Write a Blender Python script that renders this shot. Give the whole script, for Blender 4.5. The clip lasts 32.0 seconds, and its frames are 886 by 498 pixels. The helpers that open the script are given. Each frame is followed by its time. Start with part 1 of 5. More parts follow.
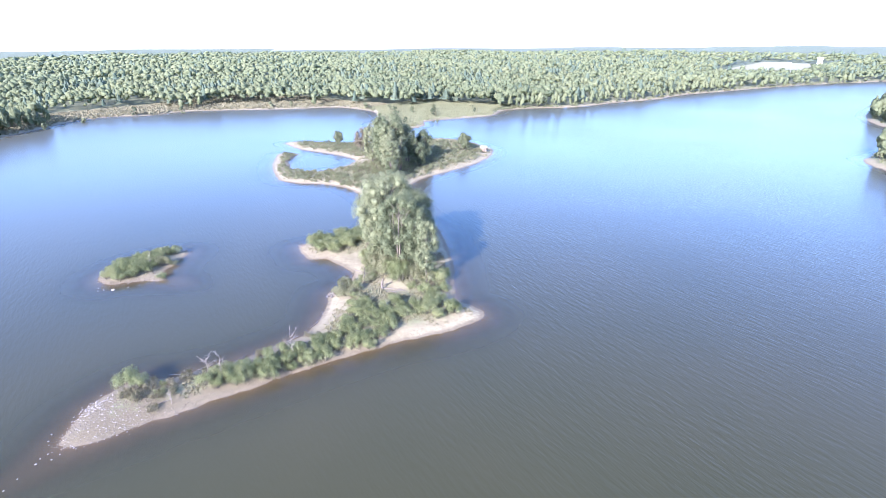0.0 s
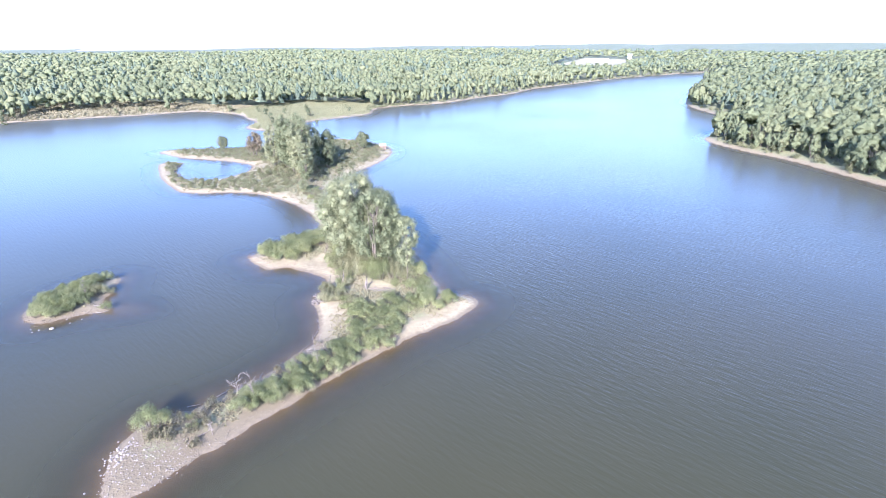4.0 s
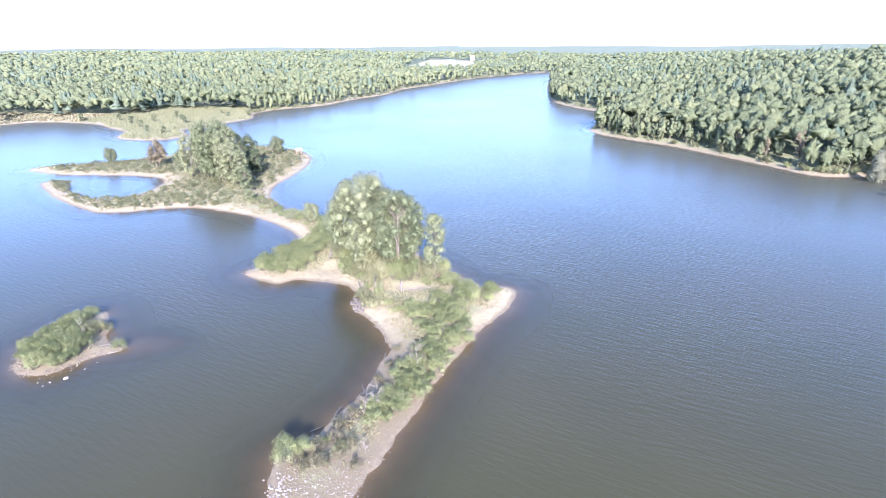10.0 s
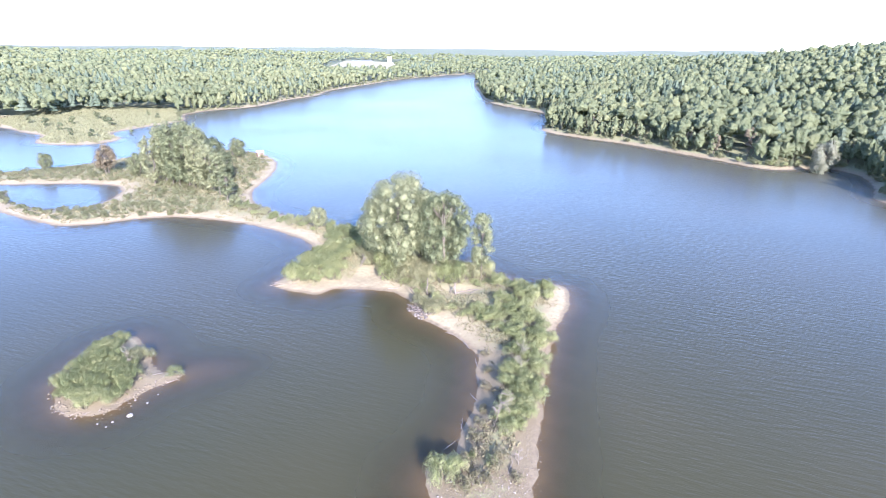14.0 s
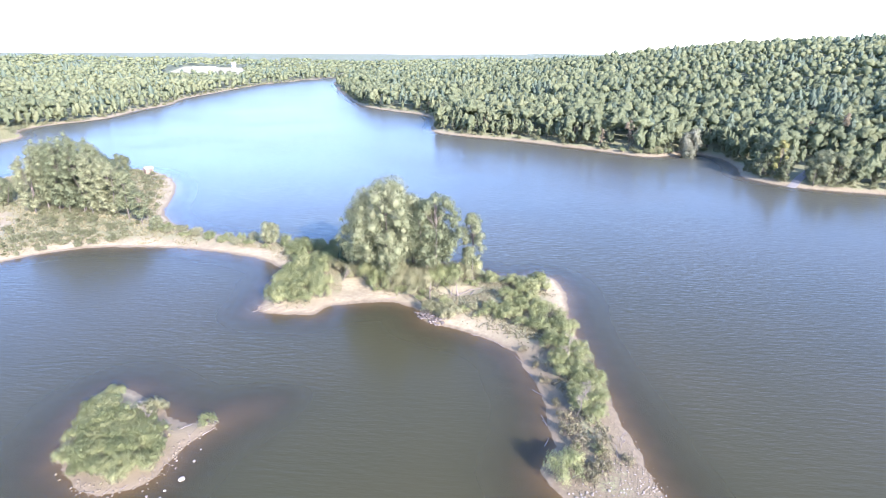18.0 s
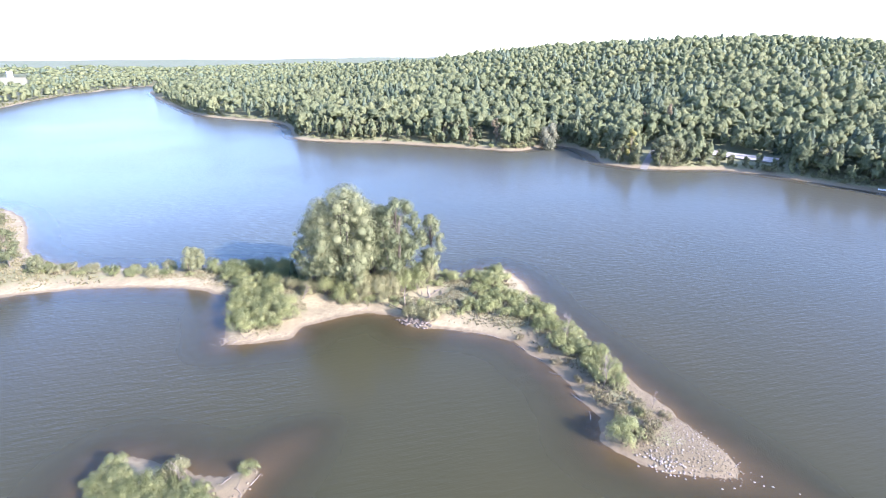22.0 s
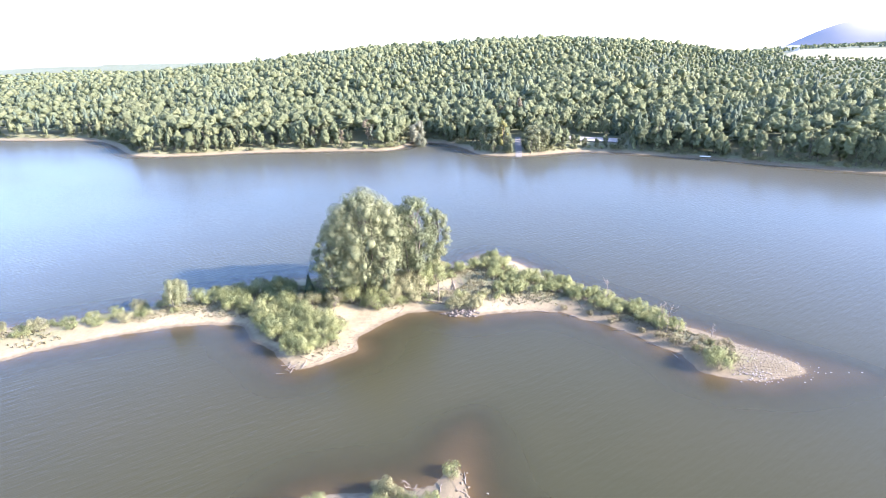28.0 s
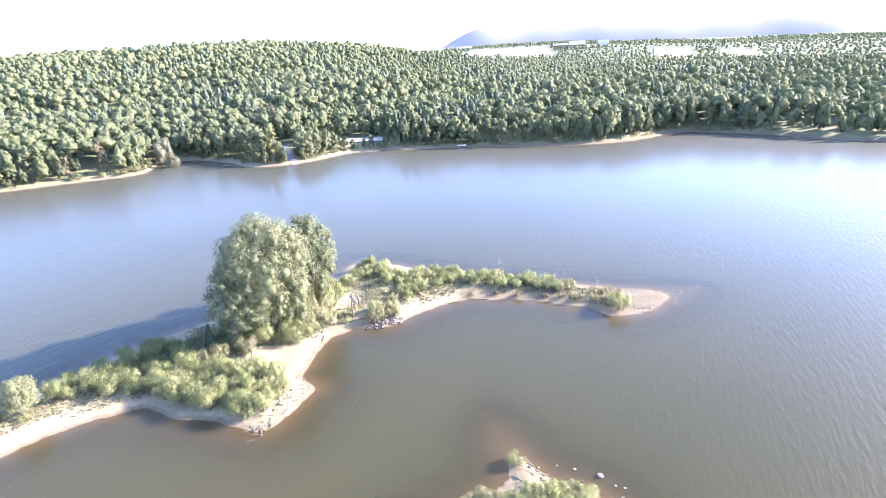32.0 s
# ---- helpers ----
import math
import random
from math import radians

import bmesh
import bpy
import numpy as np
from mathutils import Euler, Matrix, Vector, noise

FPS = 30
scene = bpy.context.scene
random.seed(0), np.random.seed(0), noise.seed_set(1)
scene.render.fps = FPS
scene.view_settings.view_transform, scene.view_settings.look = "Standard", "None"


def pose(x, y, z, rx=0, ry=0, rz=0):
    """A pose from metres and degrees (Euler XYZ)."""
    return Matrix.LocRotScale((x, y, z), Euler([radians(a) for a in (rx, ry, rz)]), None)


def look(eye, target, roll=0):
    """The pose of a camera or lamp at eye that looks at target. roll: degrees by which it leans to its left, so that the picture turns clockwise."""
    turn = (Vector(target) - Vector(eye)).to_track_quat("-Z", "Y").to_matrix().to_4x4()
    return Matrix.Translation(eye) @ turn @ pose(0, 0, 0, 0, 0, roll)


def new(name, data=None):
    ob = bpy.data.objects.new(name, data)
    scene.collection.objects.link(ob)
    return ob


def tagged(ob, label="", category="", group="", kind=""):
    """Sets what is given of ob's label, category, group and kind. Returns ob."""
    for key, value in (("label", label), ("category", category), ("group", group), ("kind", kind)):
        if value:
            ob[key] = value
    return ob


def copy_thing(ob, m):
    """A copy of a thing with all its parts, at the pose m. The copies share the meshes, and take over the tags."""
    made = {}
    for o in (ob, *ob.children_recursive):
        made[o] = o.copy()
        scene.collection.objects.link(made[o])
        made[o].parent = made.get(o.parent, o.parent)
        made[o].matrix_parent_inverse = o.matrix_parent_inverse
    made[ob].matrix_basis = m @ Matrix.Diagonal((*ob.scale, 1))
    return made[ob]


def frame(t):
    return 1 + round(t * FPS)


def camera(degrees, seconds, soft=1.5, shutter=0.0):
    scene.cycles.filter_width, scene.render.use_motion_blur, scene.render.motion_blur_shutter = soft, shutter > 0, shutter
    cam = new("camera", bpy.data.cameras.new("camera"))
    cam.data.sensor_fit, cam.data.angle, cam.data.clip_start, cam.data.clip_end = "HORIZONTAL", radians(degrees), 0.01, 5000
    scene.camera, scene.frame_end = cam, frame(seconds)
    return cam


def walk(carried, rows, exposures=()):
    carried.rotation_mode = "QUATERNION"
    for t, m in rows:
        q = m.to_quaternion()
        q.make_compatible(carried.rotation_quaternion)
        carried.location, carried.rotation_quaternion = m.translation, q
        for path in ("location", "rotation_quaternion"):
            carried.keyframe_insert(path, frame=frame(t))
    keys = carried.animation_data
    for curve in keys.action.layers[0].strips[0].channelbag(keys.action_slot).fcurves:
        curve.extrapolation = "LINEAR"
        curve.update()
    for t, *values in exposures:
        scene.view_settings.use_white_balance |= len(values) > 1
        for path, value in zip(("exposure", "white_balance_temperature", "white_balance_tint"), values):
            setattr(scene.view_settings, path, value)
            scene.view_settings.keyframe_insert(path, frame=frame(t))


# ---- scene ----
cam = camera(77.8, 32.0, 0.8)
PATH = [
    (0, (57.566, 33.061, 46.343), (56.481, 34.59, 45.645), -0.4),
    (0.5, (55.478, 30.413, 46.689), (54.53, 32.028, 45.988), -0.4),
    (1, (52.614, 28.308, 46.548), (51.75, 29.97, 45.846), -0.4),
    (1.5, (49.543, 26.458, 46.495), (48.721, 28.14, 45.793), -0.2),
    (2, (46.936, 24.725, 46.734), (46.131, 26.415, 46.03), -0.1),
    (2.5, (43.961, 22.969, 46.739), (43.171, 24.666, 46.035), 0.1),
    (3, (40.95, 21.126, 46.677), (40.178, 22.832, 45.974), -0.0),
    (3.5, (38.902, 20.436, 46.217), (38.228, 22.182, 45.513), -0.4),
    (5.5, (28.274, 14.572, 46.5), (27.832, 16.39, 45.794), -0.6),
    (6, (25.788, 13.411, 46.718), (25.637, 15.275, 46.008), -0.7),
    (6.5, (22.684, 12.852, 46.577), (22.721, 14.721, 45.866), -0.7),
    (7, (19.759, 12.088, 46.694), (19.788, 13.957, 45.984), -0.7),
    (7.5, (16.713, 11.943, 46.468), (16.631, 13.811, 45.758), -0.6),
    (8, (13.836, 11.723, 46.262), (13.633, 13.583, 45.554), -0.5),
    (8.5, (11.115, 11.312, 46.267), (10.914, 13.172, 45.559), -0.5),
    (9, (8.379, 11.082, 46.211), (8.186, 12.943, 45.504), -0.4),
    (9.5, (5.271, 11.054, 45.981), (5.13, 12.92, 45.276), -0.3),
    (10, (2.241, 11.139, 45.745), (2.155, 13.01, 45.042), -0.3),
    (10.5, (-1.001, 11.442, 45.384), (-1.031, 13.315, 44.684), -0.3),
    (11, (-4.312, 11.657, 45.337), (-4.303, 13.53, 44.637), -0.2),
    (11.5, (-7.613, 12.14, 45.239), (-7.579, 14.013, 44.539), -0.0),
    (12, (-10.915, 12.586, 45.124), (-10.867, 14.459, 44.424), 0.1),
    (12.5, (-14.23, 13.166, 44.833), (-14.15, 15.039, 44.136), 0.2),
    (13, (-17.593, 13.85, 44.613), (-17.459, 15.72, 43.917), 0.3),
    (13.5, (-20.893, 14.4, 44.562), (-20.706, 16.265, 43.866), 0.5),
    (15.5, (-33.836, 18.029, 43.854), (-33.464, 19.869, 43.163), 0.7),
    (16, (-36.918, 18.939, 43.823), (-36.473, 20.763, 43.134), 0.7),
    (16.5, (-40.013, 20.08, 43.674), (-39.489, 21.884, 42.987), 0.7),
    (17, (-42.968, 21.003, 43.634), (-42.371, 22.785, 42.951), 0.6),
    (17.5, (-45.813, 21.873, 43.596), (-45.132, 23.627, 42.916), 0.4),
    (18, (-48.655, 23.105, 43.483), (-47.928, 24.84, 42.805), 0.4),
    (18.5, (-51.347, 24.44, 43.521), (-50.584, 26.159, 42.842), 0.4),
    (19, (-53.957, 25.869, 43.48), (-53.157, 27.572, 42.804), 0.4),
    (19.5, (-56.595, 27.321, 43.326), (-55.73, 28.994, 42.653), 0.3),
    (20, (-59.313, 28.605, 43.351), (-58.364, 30.232, 42.678), 0.2),
    (20.5, (-61.92, 30.066, 43.232), (-60.891, 31.645, 42.563), 0.2),
    (21, (-64.443, 31.568, 43.209), (-63.328, 33.089, 42.541), 0.0),
    (21.5, (-66.743, 33.255, 43.383), (-65.563, 34.725, 42.715), -0.1),
    (22, (-69.023, 35.061, 43.375), (-67.796, 36.492, 42.709), -0.2),
    (22.5, (-71.302, 36.89, 43.28), (-70.05, 38.302, 42.616), -0.2),
    (23, (-73.741, 38.723, 43.293), (-72.474, 40.121, 42.63), -0.2),
    (23.5, (-76.021, 40.721, 43.279), (-74.725, 42.093, 42.617), -0.3),
    (24, (-78.074, 42.882, 43.247), (-76.733, 44.21, 42.586), -0.5),
    (24.5, (-80.213, 45.299, 43.248), (-78.835, 46.588, 42.586), -0.6),
    (26.5, (-89.732, 55.562, 43.042), (-88.29, 56.781, 42.383), -0.8),
    (27, (-91.947, 58.208, 42.932), (-90.496, 59.418, 42.274), -0.8),
    (27.5, (-93.905, 60.876, 42.901), (-92.384, 61.995, 42.241), -1.0),
    (28, (-96.131, 63.747, 43.067), (-94.47, 64.639, 42.401), -1.3),
    (28.5, (-98.046, 67.359, 43.173), (-96.285, 68.03, 42.504), -1.6),
    (29, (-99.651, 71.061, 43.443), (-97.834, 71.557, 42.77), -1.8),
    (29.5, (-100.667, 74.821, 43.691), (-98.82, 75.185, 43.015), -1.9),
    (30, (-101.522, 78.673, 43.933), (-99.662, 78.949, 43.253), -2.1),
    (30.5, (-102.264, 82.53, 44.05), (-100.396, 82.75, 43.372), -2.3),
    (31, (-102.667, 86.689, 44.319), (-100.793, 86.839, 43.636), -2.4),
    (31.5, (-102.917, 90.891, 44.279), (-101.038, 90.923, 43.594), -2.5),
    (32, (-102.988, 95.061, 44.355), (-101.111, 94.992, 43.668), -2.5),
]
EXPOSURES = [(0, 2.33, 5350, 29), (5, 2.35, 5450, 29), (12, 2.38, 5550, 28), (20, 2.34, 5750, 28), (25, 2.41, 5900, 27), (28, 2.60, 6050, 27), (32, 2.88, 6100, 29)]
walk(cam, [(t, look(eye, target, roll)) for t, eye, target, roll in PATH], EXPOSURES)

# ---- light ----
SUN_AZ, SUN_EL = radians(171.0), radians(25.0)
world = bpy.data.worlds.new("sky")
scene.world = world
world.use_nodes = True
wn = world.node_tree
sky = wn.nodes.new("ShaderNodeTexSky")
sky.sky_type, sky.sun_disc = "NISHITA", False
sky.sun_elevation, sky.sun_rotation = SUN_EL, SUN_AZ
sky.air_density, sky.dust_density, sky.ozone_density = 1.0, 0.6, 2.5
wn.links.new(sky.outputs[0], wn.nodes["Background"].inputs[0])
wn.nodes["Background"].inputs[1].default_value = 0.15
sun = new("sun", bpy.data.lights.new("sun", "SUN"))
sun.data.energy, sun.data.angle, sun.data.color = 4.8, radians(0.6), (1.0, 0.90, 0.75)
to_sun = Vector((math.sin(SUN_AZ) * math.cos(SUN_EL), math.cos(SUN_AZ) * math.cos(SUN_EL), math.sin(SUN_EL)))
sun.matrix_world = look(to_sun * 300, (0, 0, 0))


# ---- materials ----
def material(name):
    m = bpy.data.materials.new(name)
    m.use_nodes = True
    nt = m.node_tree
    bsdf = nt.nodes["Principled BSDF"]
    return m, nt, bsdf


def node(nt, kind, **sockets):
    n = nt.nodes.new(kind)
    for key, value in sockets.items():
        n.inputs[key.replace("_", " ")].default_value = value
    return n


def ramp(nt, source, *stops):
    r = nt.nodes.new("ShaderNodeValToRGB")
    while len(r.color_ramp.elements) < len(stops):
        r.color_ramp.elements.new(0.5)
    for e, (at, c) in zip(r.color_ramp.elements, stops):
        e.position, e.color = at, (*c, 1)
    nt.links.new(source, r.inputs[0])
    return r.outputs[0]


def noise_of(nt, scale, detail=4.0, rough=0.55):
    pos = nt.nodes.new("ShaderNodeNewGeometry").outputs["Position"]
    n = node(nt, "ShaderNodeTexNoise", Scale=scale, Detail=detail, Roughness=rough)
    nt.links.new(pos, n.inputs["Vector"])
    return n.outputs["Fac"]


def blend(nt, fac, a, b, mode="MIX"):
    m = nt.nodes.new("ShaderNodeMix")
    m.data_type, m.blend_type = "RGBA", mode
    for value, socket in ((fac, m.inputs[0]), (a, m.inputs[6]), (b, m.inputs[7])):
        if hasattr(value, "links"):
            nt.links.new(value, socket)
        else:
            socket.default_value = value if socket == m.inputs[0] else (*value, 1)
    return m.outputs[2]


def maths(nt, op, a, b=0.0, clamp=False):
    m = nt.nodes.new("ShaderNodeMath")
    m.operation, m.use_clamp = op, clamp
    for value, socket in ((a, m.inputs[0]), (b, m.inputs[1])):
        if hasattr(value, "links"):
            nt.links.new(value, socket)
        else:
            socket.default_value = value
    return m.outputs[0]


def bump(nt, height, strength, distance, bsdf):
    b = node(nt, "ShaderNodeBump", Strength=strength, Distance=distance)
    nt.links.new(height, b.inputs["Height"])
    nt.links.new(b.outputs[0], bsdf.inputs["Normal"])


def leaf_material(name, dark, mid, light, see_through=0.25, tinted=False):
    """Foliage: leaves vary among themselves, from plant to plant and over the place."""
    m, nt, bsdf = material(name)
    geo = nt.nodes.new("ShaderNodeNewGeometry")
    fac = maths(nt, "MULTIPLY", geo.outputs["Random Per Island"], 0.10 if tinted else 0.36)
    if tinted:
        att = nt.nodes.new("ShaderNodeAttribute")
        att.attribute_name = "tint"
        own = att.outputs["Fac"]
    else:
        own = nt.nodes.new("ShaderNodeObjectInfo").outputs["Random"]
    fac = maths(nt, "ADD", fac, maths(nt, "MULTIPLY", own, 0.6 if tinted else 0.4))
    fac = maths(nt, "ADD", fac, maths(nt, "MULTIPLY", noise_of(nt, 0.09, 2), 0.3), True)
    col = ramp(nt, fac, (0.1, dark), (0.5, mid), (0.95, light))
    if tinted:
        # leaf mottling, and the shade of gaps between clumps put into the colour
        mottle_and_gap_shade = noise_of(nt, 2.2, 6, 0.75)
        col = blend(nt, ramp(nt, mottle_and_gap_shade, (0.40, (0, 0, 0)), (0.62, (1, 1, 1))), blend(nt, 0.45, col, tuple(c * 0.8 for c in dark)), blend(nt, 0.4, col, light))
        bump(nt, mottle_and_gap_shade, 0.9, 0.5, bsdf)
    nt.links.new(col, bsdf.inputs["Base Color"])
    bsdf.inputs["Roughness"].default_value = 0.7
    bsdf.inputs["Specular IOR Level"].default_value = 0.2
    tr = nt.nodes.new("ShaderNodeBsdfTranslucent")
    nt.links.new(col, tr.inputs[0])
    mix = nt.nodes.new("ShaderNodeMixShader")
    mix.inputs[0].default_value = see_through
    nt.links.new(bsdf.outputs[0], mix.inputs[1])
    nt.links.new(tr.outputs[0], mix.inputs[2])
    nt.links.new(mix.outputs[0], nt.nodes["Material Output"].inputs[0])
    return m


def plain_material(name, a, b, scale=3.0, rough=0.8, relief=0.3, size=0.05):
    m, nt, bsdf = material(name)
    n1, n2 = noise_of(nt, scale, 6), noise_of(nt, scale * 7, 3)
    own = nt.nodes.new("ShaderNodeObjectInfo").outputs["Random"]
    f = maths(nt, "ADD", maths(nt, "MULTIPLY", n1, 0.6), maths(nt, "MULTIPLY", own, 0.4))
    col = blend(nt, 0.35, ramp(nt, f, (0.25, a), (0.75, b)), ramp(nt, n2, (0.3, a), (0.7, b)))
    nt.links.new(col, bsdf.inputs["Base Color"])
    bsdf.inputs["Roughness"].default_value = rough
    bump(nt, n2, relief, size, bsdf)
    return m


def ground_material():
    m, nt, bsdf = material("sand_soil_and_silt")
    geo = nt.nodes.new("ShaderNodeNewGeometry")
    xyz = nt.nodes.new("ShaderNodeSeparateXYZ")
    nt.links.new(geo.outputs["Position"], xyz.inputs[0])
    z = xyz.outputs[2]
    wide, fine, grit = noise_of(nt, 0.15, 5), noise_of(nt, 1.3, 6, 0.65), noise_of(nt, 9.0, 4, 0.7)
    sand = ramp(nt, fine, (0.25, (0.16, 0.136, 0.082)), (0.5, (0.235, 0.203, 0.125)), (0.8, (0.315, 0.28, 0.182)))
    pebble = ramp(nt, grit, (0.3, (0.064, 0.052, 0.03)), (0.6, (0.145, 0.12, 0.072)), (0.75, (0.24, 0.203, 0.13)))
    gravel = maths(nt, "MULTIPLY", maths(nt, "SUBTRACT", 101.0, xyz.outputs[1]), 0.055, True)
    gravel = maths(nt, "MAXIMUM", gravel, maths(nt, "MULTIPLY", maths(nt, "MULTIPLY", maths(nt, "SUBTRACT", xyz.outputs[0], 60.0), 0.05, True), 0.6))
    gravel = maths(nt, "MAXIMUM", gravel, ramp(nt, wide, (0.42, (0.1, 0.1, 0.1)), (0.65, (0.55, 0.55, 0.55))))
    sand = blend(nt, gravel, sand, pebble)
    wet = ramp(nt, fine, (0.3, (0.10, 0.08, 0.05)), (0.7, (0.165, 0.135, 0.086)))
    zw = maths(nt, "ADD", z, maths(nt, "MULTIPLY", maths(nt, "SUBTRACT", wide, 0.5), 0.25))
    shore = blend(nt, ramp(nt, zw, (0.08, (0, 0, 0)), (0.2, (1, 1, 1))), wet, sand)
    herb = ramp(nt, fine, (0.3, (0.09, 0.10, 0.048)), (0.6, (0.155, 0.16, 0.08)), (0.8, (0.26, 0.23, 0.145)))
    hz = maths(nt, "ADD", maths(nt, "MULTIPLY", z, 0.5), maths(nt, "MULTIPLY", maths(nt, "SUBTRACT", fine, 0.5), 0.8))
    hz = maths(nt, "ADD", hz, maths(nt, "MULTIPLY", maths(nt, "SUBTRACT", wide, 0.5), 0.7))
    land = blend(nt, ramp(nt, hz, (0.30, (0, 0, 0)), (0.55, (1, 1, 1))), shore, herb)
    wood = ramp(nt, noise_of(nt, 0.05, 6, 0.7), (0.3, (0.06, 0.075, 0.04)), (0.6, (0.10, 0.12, 0.062)), (0.8, (0.145, 0.165, 0.09)))
    land = blend(nt, ramp(nt, maths(nt, "MULTIPLY", z, 0.1), (0.3, (0, 0, 0)), (0.45, (1, 1, 1))), land, wood)
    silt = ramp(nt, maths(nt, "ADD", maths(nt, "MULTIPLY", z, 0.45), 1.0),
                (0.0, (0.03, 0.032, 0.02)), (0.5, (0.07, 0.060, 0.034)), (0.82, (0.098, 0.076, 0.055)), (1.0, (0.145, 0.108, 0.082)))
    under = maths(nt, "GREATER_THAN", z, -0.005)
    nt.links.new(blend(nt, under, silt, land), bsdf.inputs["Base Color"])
    bsdf.inputs["Roughness"].default_value = 0.9
    bump(nt, maths(nt, "ADD", fine, maths(nt, "MULTIPLY", grit, 0.4)), 0.6, 0.12, bsdf)
    return m


def water_material():
    """Murky lake water: the deeper it is, the less light reaches the bed and the more meets suspended silt; ripples break the mirror."""
    m, nt, bsdf = material("murky_lake_water")
    pos = nt.nodes.new("ShaderNodeNewGeometry").outputs["Position"]
    turn = nt.nodes.new("ShaderNodeMapping")
    turn.vector_type = "TEXTURE"
    turn.inputs["Rotation"].default_value = (0, 0, radians(-26))
    turn.inputs["Scale"].default_value = (4.4, 1.0, 1.0)
    nt.links.new(pos, turn.inputs["Vector"])
    heights = []
    for scale, detail, amount in ((1.6, 2, 1.0), (4.2, 2, 0.3), (0.12, 2, 0.2)):
        n = node(nt, "ShaderNodeTexNoise", Scale=scale, Detail=detail, Roughness=0.5)
        nt.links.new(turn.outputs[0], n.inputs["Vector"])
        heights.append(maths(nt, "MULTIPLY", n.outputs["Fac"], amount))
    h = maths(nt, "ADD", maths(nt, "ADD", heights[0], heights[1]), heights[2])
    calm = noise_of(nt, 0.012, 3)
    b = node(nt, "ShaderNodeBump", Distance=0.2)
    nt.links.new(ramp(nt, calm, (0.35, (0.18, 0.18, 0.18)), (0.65, (0.5, 0.5, 0.5))), b.inputs["Strength"])
    nt.links.new(h, b.inputs["Height"])
    murk = nt.nodes.new("ShaderNodeBsdfDiffuse")
    nt.links.new(ramp(nt, noise_of(nt, 0.02, 3), (0.3, (0.033, 0.034, 0.017)), (0.7, (0.040, 0.038, 0.019))), murk.inputs[0])
    clear = nt.nodes.new("ShaderNodeBsdfTransparent")
    clear.inputs[0].default_value = (0.84, 0.78, 0.62, 1)
    body = nt.nodes.new("ShaderNodeMixShader")
    depth = nt.nodes.new("ShaderNodeAttribute")
    depth.attribute_name = "depth"
    through_water = maths(nt, "POWER", 2.718, maths(nt, "MULTIPLY", depth.outputs["Fac"], -2.3))
    nt.links.new(maths(nt, "MULTIPLY", through_water, 0.86), body.inputs[0])
    nt.links.new(murk.outputs[0], body.inputs[1])
    nt.links.new(clear.outputs[0], body.inputs[2])
    gloss = nt.nodes.new("ShaderNodeBsdfGlossy")
    gloss.inputs["Roughness"].default_value = 0.15
    nt.links.new(b.outputs[0], gloss.inputs["Normal"])
    fres = node(nt, "ShaderNodeFresnel", IOR=1.33)
    nt.links.new(b.outputs[0], fres.inputs["Normal"])
    out = nt.nodes.new("ShaderNodeMixShader")
    gloss.inputs["Color"].default_value = (0.78, 0.90, 1.0, 1)
    broad = nt.nodes.new("ShaderNodeBsdfGlossy")
    broad.inputs["Roughness"].default_value = 0.5
    nt.links.new(b.outputs[0], broad.inputs["Normal"])
    shine = nt.nodes.new("ShaderNodeMixShader")
    shine.inputs[0].default_value = 0.3
    nt.links.new(gloss.outputs[0], shine.inputs[1])
    nt.links.new(broad.outputs[0], shine.inputs[2])
    nt.links.new(maths(nt, "MINIMUM", maths(nt, "MULTIPLY", maths(nt, "SUBTRACT", fres.outputs[0], 0.010, True), 0.9), 0.31), out.inputs[0])
    nt.links.new(body.outputs[0], out.inputs[1])
    nt.links.new(shine.outputs[0], out.inputs[2])
    nt.links.new(out.outputs[0], nt.nodes["Material Output"].inputs[0])
    return m


GROUND, WATER = ground_material(), water_material()
POPLAR = leaf_material("poplar_leaves", (0.076, 0.096, 0.05), (0.142, 0.163, 0.088), (0.225, 0.235, 0.132), 0.3)
WILLOW = leaf_material("willow_leaves", (0.105, 0.13, 0.055), (0.205, 0.234, 0.106), (0.33, 0.345, 0.17), 0.3)
SILVER = leaf_material("silvery_leaves", (0.10, 0.11, 0.07), (0.18, 0.19, 0.13), (0.28, 0.28, 0.21))
YELLOW = leaf_material("yellowing_leaves", (0.14, 0.145, 0.05), (0.235, 0.23, 0.085), (0.33, 0.31, 0.125))
OLIVE = leaf_material("olive_willow_leaves", (0.14, 0.146, 0.078), (0.24, 0.245, 0.135), (0.34, 0.335, 0.195), 0.32)
BROWN = leaf_material("browning_leaves", (0.105, 0.095, 0.062), (0.175, 0.15, 0.10), (0.25, 0.22, 0.155), 0.35)
SHADE = leaf_material("shade_tree_leaves", (0.05, 0.066, 0.038), (0.10, 0.122, 0.07), (0.16, 0.18, 0.10), 0.35)
MIXED = leaf_material("shoreline_leaves", (0.075, 0.095, 0.052), (0.15, 0.17, 0.095), (0.24, 0.255, 0.145), 0.4)
CEDAR = leaf_material("dark_conifer_leaves", (0.015, 0.03, 0.018), (0.03, 0.05, 0.03), (0.05, 0.075, 0.04), 0.1)
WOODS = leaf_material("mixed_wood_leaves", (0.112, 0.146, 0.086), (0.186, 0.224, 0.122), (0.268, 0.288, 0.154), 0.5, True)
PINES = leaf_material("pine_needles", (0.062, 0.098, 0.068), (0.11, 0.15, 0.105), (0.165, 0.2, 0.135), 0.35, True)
GRASS = leaf_material("dry_and_green_grass", (0.10, 0.10, 0.055), (0.165, 0.158, 0.092), (0.24, 0.215, 0.14), 0.3)
